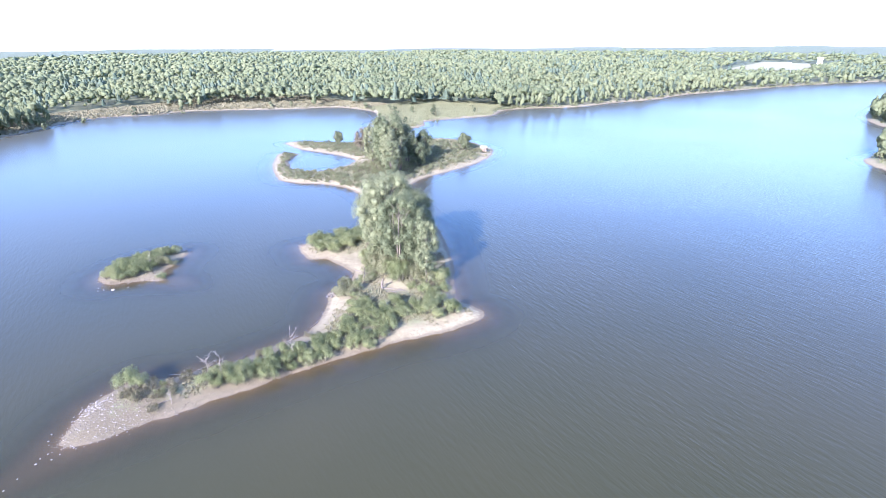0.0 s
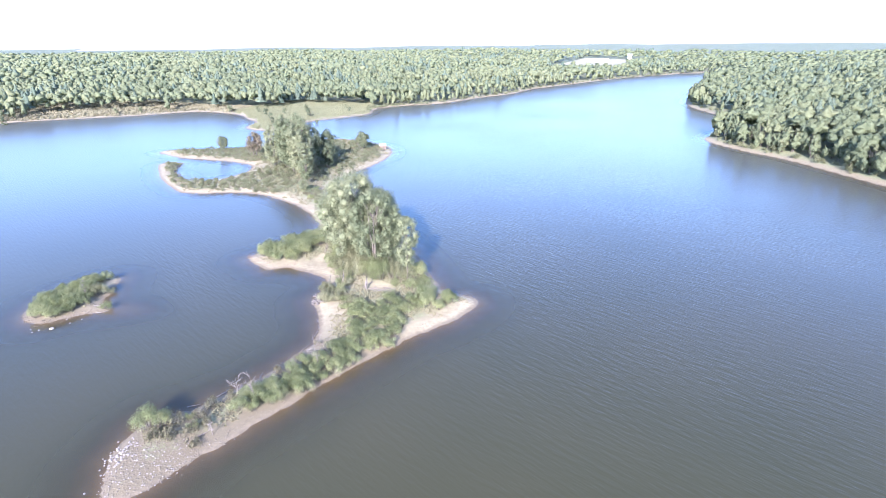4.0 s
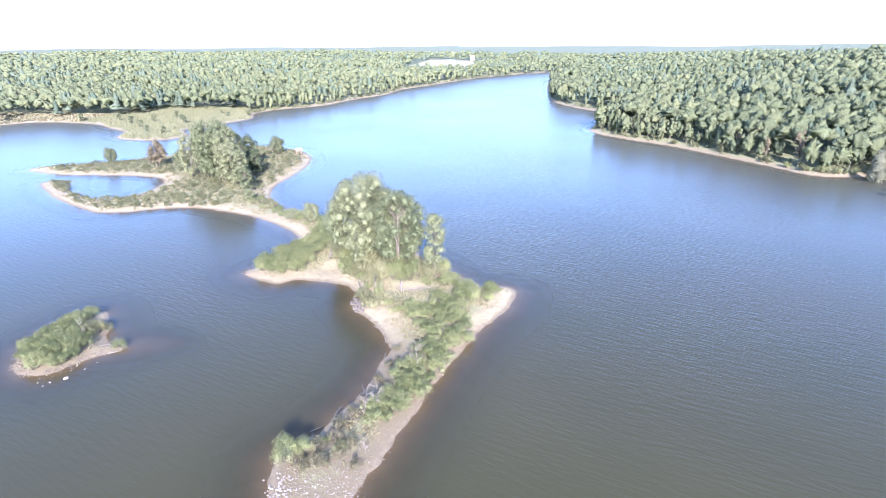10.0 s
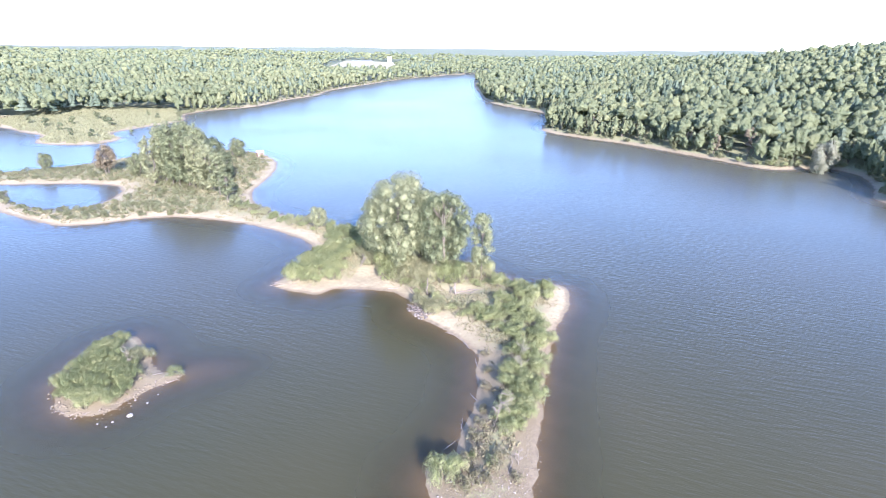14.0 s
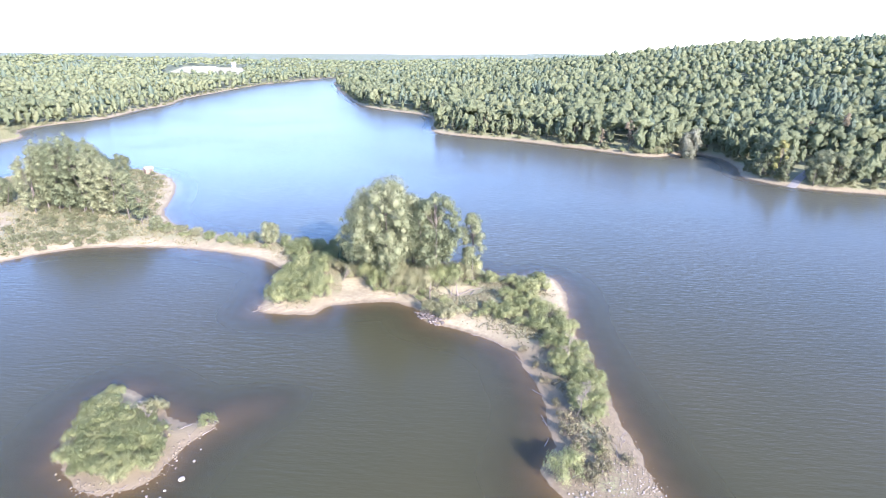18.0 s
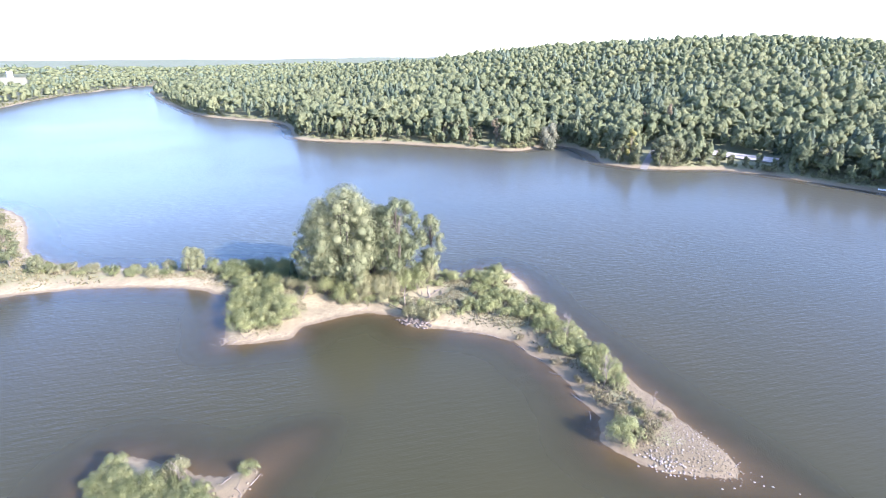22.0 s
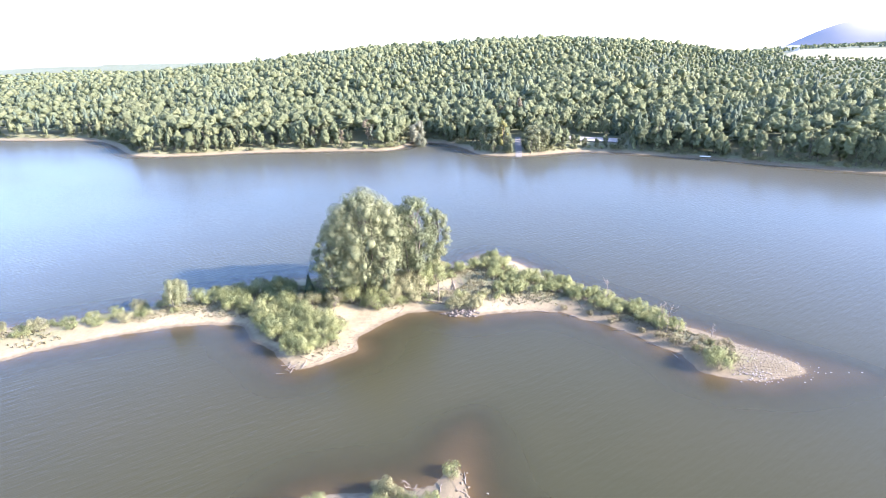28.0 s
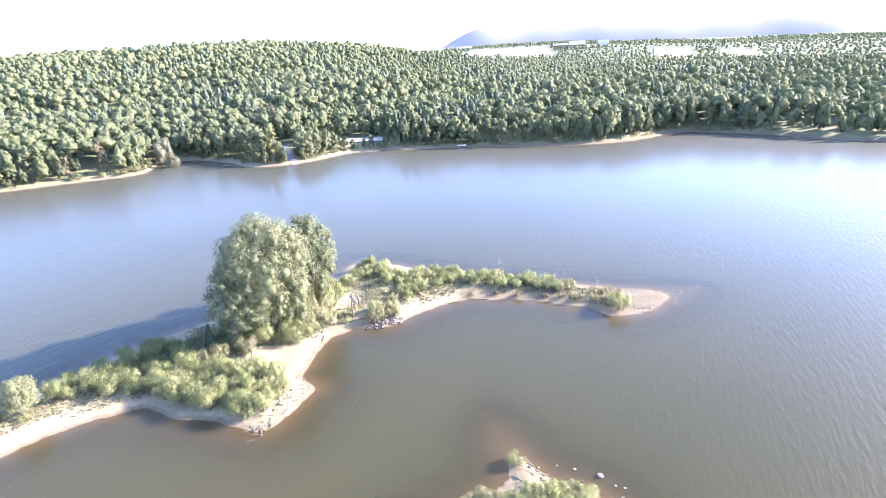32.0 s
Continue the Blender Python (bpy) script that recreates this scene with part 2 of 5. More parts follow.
BARK = plain_material("grey_brown_bark", (0.05, 0.042, 0.034), (0.13, 0.112, 0.09), 2.0)
DEADWOOD = plain_material("bleached_dead_wood", (0.09, 0.075, 0.062), (0.19, 0.168, 0.145), 2.0)
STONE = plain_material("pale_stone", (0.12, 0.105, 0.09), (0.26, 0.235, 0.205), 2.0)
DARKSTONE = plain_material("dark_wet_stone", (0.045, 0.038, 0.032), (0.12, 0.102, 0.086), 2.0, 0.6)
CONCRETE = plain_material("weathered_concrete", (0.12, 0.115, 0.105), (0.19, 0.182, 0.168), 0.8)
GRAVEL = plain_material("pale_gravel", (0.21, 0.198, 0.18), (0.32, 0.30, 0.275), 1.5)
STRAW = plain_material("mown_straw_field", (0.16, 0.155, 0.085), (0.23, 0.215, 0.13), 0.02, 0.9, 0.1)
HAY = plain_material("green_hay_field", (0.11, 0.15, 0.06), (0.17, 0.20, 0.09), 0.02, 0.9, 0.1)
SHEET = plain_material("white_painted_metal", (0.42, 0.43, 0.43), (0.55, 0.55, 0.54), 0.3, 0.4, 0.1)
SLATE = plain_material("grey_metal_roof", (0.20, 0.21, 0.23), (0.33, 0.34, 0.36), 0.3, 0.45, 0.1)
BOARDS = plain_material("weathered_boards", (0.13, 0.09, 0.065), (0.24, 0.18, 0.13), 3.0)
HULL = plain_material("faded_white_boat_paint", (0.55, 0.55, 0.53), (0.74, 0.74, 0.72), 3.0, 0.4)
GLASS, gnt, gb = material("dark_window_glass")
gb.inputs["Base Color"].default_value = (0.03, 0.035, 0.04, 1)
gb.inputs["Roughness"].default_value = 0.08
# distance haze is put into the far hills' base colour
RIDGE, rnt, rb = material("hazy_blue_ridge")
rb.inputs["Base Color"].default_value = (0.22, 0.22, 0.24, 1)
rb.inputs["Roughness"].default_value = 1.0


# ---- plan: shorelines as few control points, metres ----
SPIT_WEST = [(-13.8, 51.0), (-16.8, 53.8), (-19, 57.5), (-20, 63), (-16.2, 66.7), (-14.5, 70.5), (-12.3, 74.5), (-11, 80), (-9.8, 86), (-11, 91), (-14.5, 96.5),
             (-18.6, 101.5), (-18.6, 107), (-21.5, 111.2), (-27.3, 113), (-32.8, 114), (-35.8, 111.5), (-39.8, 113.4), (-44.8, 116.4), (-42.6, 122), (-40.8, 128.5),
             (-38.0, 134.2), (-40, 140), (-44, 145.5), (-50, 151), (-59, 158), (-68, 162)]
NORTH_ISLAND = [(-78, 165.5), (-88, 164.5), (-98, 160.5), (-106, 160.5), (-117, 167), (-127, 174), (-136, 182), (-147, 193), (-147.5, 198), (-141, 198.5), (-138, 195),
                (-134, 187), (-126, 181), (-116, 175), (-106, 178), (-103.5, 190), (-108, 202), (-122, 207), (-135, 207.5), (-150, 208), (-167, 214), (-169, 219), (-158, 225),
                (-143, 233), (-130, 243), (-118, 262), (-107, 271), (-92, 268), (-76, 260)]
EAST_SIDE = [(-66, 245), (-62, 226), (-62.5, 208), (-64, 192), (-61, 180), (-56, 170.5), (-46, 161), (-38.5, 155.5), (-31, 151), (-24, 146), (-16, 138), (-8, 129),
             (-3, 122), (0.5, 117), (4, 113.0), (9.6, 112.2), (11.9, 109.3), (10.2, 103), (7.5, 98.3), (4.5, 93.6), (1.4, 86.7), (-1.6, 79.2), (-3.9, 73), (-6.0, 67), (-8.6, 60),
             (-10.2, 54.8), (-12.0, 51.6)]
ISLET = [(-68, 83), (-65.5, 79.5), (-62, 77.8), (-58.9, 78.5), (-57.1, 81.4), (-55.2, 84), (-52.6, 85.8), (-55, 87.0), (-57.6, 88.6), (-59.6, 92.5), (-63.5, 98), (-66.5, 97.5), (-68.5, 92),
         (-69.3, 87)]
EAST_SHORE = [(330, 985), (230, 950), (150, 890), (120, 820), (97, 690), (80, 570), (72, 489), (83, 436), (96, 403), (86, 360), (70, 321), (81, 295), (96, 276), (108, 254),
              (120, 230), (128, 213), (141, 211), (153, 213), (157, 199), (146, 180), (133, 166), (135, 150), (142.5, 139.5), (155, 128), (159, 112), (158, 96), (156.5, 75),
              (151, 47), (148, 20), (152, -5), (169, -36), (158, -58), (140, -80), (121, -102), (100, -200), (125, -500), (125, -900)]
WEST_SHORE = [(-250, -900), (-270, -500), (-300, -200), (-312, 0), (-305, 100), (-318, 141), (-336, 168), (-358, 195), (-361, 222), (-346, 240), (-348, 270), (-323, 296),
              (-292, 325), (-270, 352), (-228, 345), (-205, 326), (-189, 313), (-180, 291), (-156, 285), (-147, 301), (-160, 321), (-150, 345), (-139, 370), (-147, 396),
              (-140, 422), (-112, 450), (-98, 500), (-76, 548), (-70, 600), (-41, 672), (3, 778), (55, 861), (128, 948), (230, 1010), (330, 1030)]


def smooth_line(points, closed, steps=4):
    """A Catmull-Rom curve through the points."""
    p = np.array(points, float)
    n = len(p)
    out = []
    for i in range(n if closed else n - 1):
        a, b, c, d = (p[(i + k) % n] if closed else p[min(max(i + k, 0), n - 1)] for k in (-1, 0, 1, 2))
        for s in np.arange(steps) / steps:
            out.append(0.5 * (2 * b + (c - a) * s + (2 * a - 5 * b + 4 * c - d) * s**2 + (3 * b - a - 3 * c + d) * s**3))
    if not closed:
        out.append(p[-1])
    return np.array(out)


ISLAND_LINE = smooth_line(SPIT_WEST + NORTH_ISLAND + EAST_SIDE, True)
ISLET_LINE = smooth_line(ISLET, True)
EAST_LINE = np.vstack([smooth_line(EAST_SHORE, False, 3), [(125, -9000), (9000, -9000), (9000, 985)]])
WEST_LINE = np.vstack([smooth_line(WEST_SHORE, False, 3), [(330, 1030), (9000, 1030), (9000, 9000), (-9000, 9000), (-9000, -9000), (-250, -9000)]])


def signed(px, py, line, slow=4000):
    """Metres inside (+) or outside (-) a closed line."""
    out = np.empty(px.size)
    a, b = line, np.roll(line, -1, 0)
    ab = b - a
    for s in range(0, px.size, slow):
        x, y = px.ravel()[s:s + slow, None], py.ravel()[s:s + slow, None]
        t = np.clip(((x - a[:, 0]) * ab[:, 0] + (y - a[:, 1]) * ab[:, 1]) / (ab**2).sum(1).clip(1e-9), 0, 1)
        d = np.hypot(x - a[:, 0] - t * ab[:, 0], y - a[:, 1] - t * ab[:, 1]).min(1)
        cross = ((a[:, 1] > y) != (b[:, 1] > y)) & (x < ab[:, 0] * (y - a[:, 1]) / np.where(ab[:, 1] == 0, 1e-9, ab[:, 1]) + a[:, 0])
        out[s:s + slow] = np.where(cross.sum(1) % 2 == 1, d, -d)
    return out.reshape(px.shape)


def wobble(x, y, scale, seed=0.0):
    """Cheap smooth noise, about -1 to 1."""
    x, y = x / scale + seed, y / scale - seed
    return (np.sin(x * 1.7 + 1.3 * np.sin(y * 1.1)) + np.sin(y * 1.9 + 1.7 * np.sin(x * 0.9 + seed)) + np.sin((x + y) * 2.9 + seed) * 0.6) / 2.6


def heights(x, y):
    """Ground height, and metres from the shore (+ on land)."""
    isl = np.maximum(signed(x, y, ISLAND_LINE), signed(x, y, ISLET_LINE))
    isl = isl + 0.35 * wobble(x, y, 2.3, 3.0) + 0.2 * wobble(x, y, 0.9, 5.0)
    e, w = signed(x, y, EAST_LINE), signed(x, y, WEST_LINE)
    d = np.maximum(np.maximum(isl, e), w)
    top = 1.35 * (1 - np.exp(-np.maximum(isl, 0) / 5.5)) + 0.05 * wobble(x, y, 3.0) * (isl > 1)
    top = top * (1 - 0.62 * np.exp(-(((x + 25.5) / 5.0) ** 2 + ((y - 117) / 6.0) ** 2)) - 0.5 * np.exp(-(((x + 8.7) / 4.5) ** 2 + ((y - 109.3) / 2.6) ** 2)))
    rise_e = 1 - np.exp(-(np.maximum(e, 0) / np.where(y > 100, 210, 250)) ** 1.5)
    ridge = 23 + 28.5 * np.exp(-((x - 480) / 360) ** 2 - ((y - 285) / np.where(y > 285, 285, 215)) ** 2) + 7 * np.exp(-((y + 120) / 160) ** 2) + np.where(y < 70, 9.0, 0.0) * np.clip((x - 430) / 130, 0, 1) * np.clip((70 - y) / 60, 0, 1)
    east = 2.2 * (1 - np.exp(-np.maximum(e, 0) / 4.5)) + rise_e * (ridge + 2.5 * wobble(x, y, 90, 1.0))
    rise_w = 1 - np.exp(-(np.maximum(w, 0) / 420) ** 1.4)
    flat = np.exp(-((x + 190) / 90) ** 2 - ((y - 330) / 70) ** 2)
    west = 1.2 * (1 - np.exp(-np.maximum(w, 0) / 6)) + rise_w * (17 + 5 * wobble(x, y, 260, 2.0)) * (1 - 0.8 * flat)
    land = np.where(isl == d, top, np.where(e == d, east, west))
    far = np.hypot(x + 30, y - 90)
    land = land + np.clip((far - 1500) / 2500, 0, 1) * (3 + 7 * wobble(x, y, 700, 4.0))
    out = np.maximum(-d, 0)
    shoal = np.exp(-(((x + 11) / 5) ** 2 + ((y - 44) / 8) ** 2)) + np.exp(-(((x + 46) / 9) ** 2 + ((y - 88) / 5) ** 2))
    bed = -np.minimum((0.085 * out + 0.005 * out**2) * (1 - 0.75 * shoal), 4.0)
    return np.where(d > 0, land, bed), d


def graded(fine, limit, growth=1.09):
    """Grid lines: the given stretches (from, to, step), then ever wider out to +-limit."""
    lines = [fine[0][0]]
    for a, b, step in fine:
        lines += list(np.linspace(a, b, round((b - a) / step) + 1)[1:])
    for side in (0, -1):
        step, v, more = abs(lines[1] - lines[0]) if side == 0 else abs(lines[-1] - lines[-2]), lines[side], []
        while abs(v) < limit:
            step = step * growth
            v += step if side else -step
            more.append(v)
        lines = lines + more if side else more[::-1] + lines
    return np.array(lines)


def raw_mesh(name, verts, faces, mats=(), smooth=False, normals=None):
    """A mesh from arrays of vertices and of faces that all have the same number of corners."""
    me = bpy.data.meshes.new(name)
    verts, faces = np.asarray(verts, np.float32), np.asarray(faces, np.int32)
    k = faces.shape[1]
    me.vertices.add(len(verts))
    me.vertices.foreach_set("co", verts.ravel())
    me.loops.add(faces.size)
    me.loops.foreach_set("vertex_index", faces.ravel())
    me.polygons.add(len(faces))
    me.polygons.foreach_set("loop_start", np.arange(len(faces), dtype=np.int32) * k)
    me.polygons.foreach_set("loop_total", np.full(len(faces), k, np.int32))
    me.polygons.foreach_set("use_smooth", np.full(len(faces), smooth))
    for m in mats:
        me.materials.append(m)
    me.update(calc_edges=True)
    if normals is not None:
        me.attributes.new("custom_normal", "FLOAT_VECTOR", "POINT").data.foreach_set("vector", np.asarray(normals, np.float32).ravel())
    return me


def sheet(xs, ys, z):
    gx, gy = np.meshgrid(xs, ys)
    n, k = len(ys), len(xs)
    i = (np.arange(n - 1)[:, None] * k + np.arange(k - 1)).ravel()
    return np.column_stack([gx.ravel(), gy.ravel(), z.ravel()]), np.column_stack([i, i + 1, i + k + 1, i + k])


XS = graded([(-190, -75, 2.0), (-75, 20, 0.8), (20, 60, 4.0), (60, 180, 3.0)], 4300)
YS = graded([(-110, 40, 5.0), (40, 152, 0.8), (152, 285, 2.0), (285, 330, 4.5)], 4300)
gx, gy = np.meshgrid(XS, YS)
GZ, GD = heights(gx, gy)
verts, faces = sheet(XS, YS, GZ)
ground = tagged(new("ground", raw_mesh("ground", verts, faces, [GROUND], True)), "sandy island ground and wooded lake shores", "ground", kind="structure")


def ground_at(x, y):
    """Ground height between the grid lines."""
    x, y = np.atleast_1d(x).astype(float), np.atleast_1d(y).astype(float)
    i, j = np.clip(np.searchsorted(XS, x) - 1, 0, len(XS) - 2), np.clip(np.searchsorted(YS, y) - 1, 0, len(YS) - 2)
    u, v = (x - XS[i]) / (XS[i + 1] - XS[i]), (y - YS[j]) / (YS[j + 1] - YS[j])
    mixed = lambda g: (g[j, i] * (1 - u) + g[j, i + 1] * u) * (1 - v) + (g[j + 1, i] * (1 - u) + g[j + 1, i + 1] * u) * v
    return mixed(GZ), mixed(GD)


def level(x, y):
    return float(ground_at(x, y)[0][0])


wx, wy = np.abs(XS) < 720, (YS > -1150) & (YS < 1280)
verts, faces = sheet(XS[wx], YS[wy], np.zeros((wy.sum(), wx.sum())))
water = tagged(new("water", raw_mesh("water", verts, faces, [WATER], True)), "calm murky lake water with fine ripples", "lake", kind="structure")
water.data.attributes.new("depth", "FLOAT", "POINT").data.foreach_set("value", np.clip(-GZ[np.ix_(wy, wx)], 0, 4).ravel().astype(np.float32))


# ---- plants ----
def leaf_cloud(rng, lobes, count, size, droop=0.0, slim=0.42, rise=0.0, fuzz=0.25):
    """Small bent leaf clumps on the outside of several lobes (x, y, z, rx, rz): quads, four corners each."""
    lobes = np.array(lobes, float)
    weight = lobes[:, 3] * (lobes[:, 3] + lobes[:, 4])
    pick = rng.choice(len(lobes), count, p=weight / weight.sum())
    n = rng.normal(size=(count, 3))
    n /= np.linalg.norm(n, axis=1)[:, None]
    n[:, 2] = np.where(n[:, 2] < -0.55, -n[:, 2], n[:, 2])
    reach = 0.72 - 0.4 * fuzz + (0.36 + 0.7 * fuzz) * rng.random(count) ** 0.6
    c = lobes[pick, :3] + n * np.column_stack([lobes[pick, 3], lobes[pick, 3], lobes[pick, 4]]) * reach[:, None]
    nn = n + rng.normal(size=(count, 3)) * 0.34 + np.array([0, 0, 0.25 - droop])
    nn /= np.linalg.norm(nn, axis=1)[:, None]
    a = np.cross(nn, rng.normal(size=(count, 3)))
    a += np.array([0, 0, rise]) + n * rise * 0.6
    a /= np.linalg.norm(a, axis=1)[:, None]
    b = np.cross(nn, a)
    b /= np.linalg.norm(b, axis=1)[:, None].clip(1e-6)
    s = size * (0.6 + 0.8 * rng.random(count))[:, None]
    k = 0.35 * s * nn
    flip = (np.einsum("ij,ij->i", np.cross(a, b), n) < 0)[:, None]
    b = np.where(flip, -b, b)
    quads = np.stack([c - a * s, c - b * s * slim + k, c + a * s, c + b * s * slim - k * 0.6], 1)
    soft = n * 0.6 + nn * 0.7
    soft /= np.linalg.norm(soft, axis=1)[:, None]
    return Cloud((quads.reshape(-1, 3), np.arange(count * 4).reshape(-1, 4), np.repeat(soft, 4, 0)))


class Cloud(tuple):
    """Vertices, faces and normals of leaf clumps: the normals follow the crown, so that it is lit as one mass."""

    def mesh(self, name, mat):
        return raw_mesh(name, self[0], self[1], [mat], True, self[2])


def crown_lobes(rng, radius, low, high, count, taper=0.25, spread=0.8, clump=1.0):
    """Lobes near the outside of an uneven dome, wider below its middle as taper falls."""
    out, mid, half = [], low + (high - low) * 0.52, (high - low) * 0.5
    for k in range(count):
        u = 1 - 2 * (k + rng.random()) / count
        ang = rng.random() * math.tau
        far = spread * (0.55 + 0.45 * rng.random() ** 0.5)
        flat = (1 - abs(u) ** 2.4) ** 0.5
        q = radius * (0.16 + 0.24 * rng.random() ** 1.3) * clump
        z = mid + half * u * (0.78 + 0.12 * rng.random())
        out.append((math.cos(ang) * radius * far * flat, math.sin(ang) * radius * far * flat, max(z, low + q * 0.4), q, q * (0.9 + 0.35 * rng.random())))
    return out


def with_cores(rng, cloud, lobes, share):
    """Adds the dense inner twigs and leaves of each lobe, so that little sky shows through a crown."""
    k, rings = 7, 5
    polar, ang = np.linspace(0.15, math.pi - 0.15, rings)[:, None], np.arange(k) / k * math.tau
    d = np.stack([np.sin(polar) * np.cos(ang), np.sin(polar) * np.sin(ang), np.cos(polar) * np.ones_like(ang)], 2).reshape(-1, 3)
    f = np.array([(i * k + j, (i + 1) * k + j, (i + 1) * k + (j + 1) % k, i * k + (j + 1) % k) for i in range(rings - 1) for j in range(k)])
    V, F, N, n = [cloud[0]], [cloud[1]], [cloud[2]], len(cloud[0])
    for x, y, z, q, h in lobes:
        V.append(np.array((x, y, z)) + d * np.array((q, q, h)) * share * (1 + rng.normal(size=(len(d), 1)) * 0.14))
        F.append(f + n)
        N.append(d)
        n += len(d)
    return Cloud((np.vstack(V), np.vstack(F), np.vstack(N)))


def tube(path, radii, sides=6):
    """A tapered round limb along a path."""
    path = [Vector(p) for p in path]
    verts, faces = [], []
    for i, (p, r) in enumerate(zip(path, radii)):
        d = (path[min(i + 1, len(path) - 1)] - path[max(i - 1, 0)]).normalized()
        a = d.cross(Vector((0.3, 1, 0.2))).normalized()
        b = d.cross(a)
        for k in range(sides):
            t = math.tau * k / sides
            verts.append(p + (a * math.cos(t) + b * math.sin(t)) * r)
        if i:
            for k in range(sides):
                o, n = (i - 1) * sides, i * sides
                faces.append((o + k, o + (k + 1) % sides, n + (k + 1) % sides, n + k))
    return np.array([tuple(v) for v in verts]), np.array(faces)


def joined(pieces):
    verts, faces, n = [], [], 0
    for v, f in pieces:
        verts.append(v), faces.append(f + n)
        n += len(v)
    return np.vstack(verts), np.vstack(faces)


def part_of(parent, name, mesh, label=""):
    ob = new(name, mesh)
    ob.parent = parent
    return tagged(ob, label)


def bent(rng, a, b, steps, sway):
    a, b = np.array(a, float), np.array(b, float)
    return [a + (b - a) * t + rng.normal(size=3) * sway * math.sin(math.pi * t) for t in np.linspace(0, 1, steps)]


def tree(name, seed, height, radius, bare, leaves, count, size, trunk=0.25, stems=1, lobes=16, taper=0.25, label="", category="tree", spread=0.62, clump=1.0):
    """A broadleaved tree: tapered trunk or trunks, limbs, and a crown of many leaf clumps."""
    rng = np.random.default_rng(seed)
    thing = new(name)
    lob = crown_lobes(rng, radius, bare, height, lobes, taper, spread, clump)
    for s in range(stems):
        off = rng.normal(size=2) * (0.5 if stems > 1 else 0.05)
        line = bent(rng, (off[0], off[1], -0.4), (off[0] * 3.2, off[1] * 3.2, height * 0.8), 7, 0.18)
        me = raw_mesh("trunk", *tube(line, np.linspace(trunk, trunk * 0.2, 7), 8), [BARK], True)
        part_of(thing, "trunk", me)
    for lobe in lob[: min(12, lobes // 3)]:
        z0 = max(bare * 0.7, lobe[2] - 0.28 * height)
        part_of(thing, "limb", raw_mesh("limb", *tube(bent(rng, (0, 0, z0), lobe[:3], 4, 0.15), np.linspace(trunk * 0.4, 0.03, 4), 5), [BARK], True))
    part_of(thing, "crown", with_cores(rng, leaf_cloud(rng, lob, count, size, 0, 0.62, 0.0, 0.5), lob, 0.42).mesh("crown", leaves))
    return tagged(thing, label, category)


def shrub(name, seed, height, radius, leaves, count, size, label="", category="shrub", lobes=17):
    """A many-stemmed shrub: thin stems from the ground and an uneven dome of leaf clumps."""
    rng = np.random.default_rng(seed)
    thing = new(name)
    lob = []
    for _ in range(lobes):
        ang, far = rng.random() * math.tau, radius * 0.8 * math.sqrt(rng.random())
        q = radius * (0.2 + 0.16 * rng.random())
        z = height * (0.30 + 0.5 * rng.random() * (1 - 0.5 * far / radius))
        lob.append((math.cos(ang) * far, math.sin(ang) * far, z, q, q * (1.0 + 0.8 * rng.random())))
    pieces = [tube(bent(rng, (l[0] * 0.25, l[1] * 0.25, -0.3), l[:3], 3, 0.06), (0.05, 0.035, 0.015), 4) for l in lob]
    part_of(thing, "stem_clump", raw_mesh("stem_clump", *joined(pieces), [BARK], True))
    part_of(thing, "foliage", leaf_cloud(rng, lob, count, size, 0, 0.3, 0.9, 0.9).mesh("foliage", leaves))
    return tagged(thing, label, category)


def stand(ob, x, y, turn=0.0, scale=1.0, sink=0.0, group="", label=""):
    """The first of a kind is set in its place; give it a pose on the ground."""
    ob.matrix_basis = pose(x, y, level(x, y) - sink, 0, 0, turn) @ Matrix.Diagonal((scale, scale, scale, 1))
    return tagged(ob, label, group=group)


def repeat(ob, x, y, turn=0.0, scale=1.0, sink=0.0, label="", tall=1.0):
    made = copy_thing(ob, pose(x, y, level(x, y) - sink, 0, 0, turn))
    made.scale = (scale, scale, scale * tall)
    return tagged(made, label)


# ---- the island's trees ----
rng = np.random.default_rng(11)
GROVE = "cottonwoods on the middle of the island"
big = "tall cottonwood with a full pale green crown on the sandy island"
cotton_a = stand(tree("cottonwood_tree", 1, 19.4, 7.5, 1.6, POPLAR, 42000, 0.115, 0.34, 2, 150, 0.6, big, spread=0.9, clump=0.68), -20.0, 121.0, group=GROVE)
cotton_b = stand(tree("cottonwood_tree", 2, 17.0, 5.5, 2.4, POPLAR, 25000, 0.112, 0.26, 3, 115, 0.6, big, spread=0.9, clump=0.68), -11.5, 115.8, group=GROVE)
cotton_c = stand(tree("cottonwood_tree", 3, 13.8, 2.5, 1.8, POPLAR, 9000, 0.11, 0.16, 1, 52, 0.75, "slender cottonwood standing apart beside the grove", spread=0.8), -4.2, 114.3, group=GROVE)
repeat(cotton_a, -16.0, 123.8, 130, 0.8, tall=1.02)
repeat(cotton_b, -24.0, 124.6, 220, 0.9, tall=0.9)
repeat(cotton_b, -10.6, 118.4, 70, 0.78, tall=1.05)
repeat(cotton_b, -13.6, 119.6, 300, 0.9)
repeat(cotton_c, -20.5, 116.5, 200, 0.85, label="smaller cottonwood at the edge of the grove")

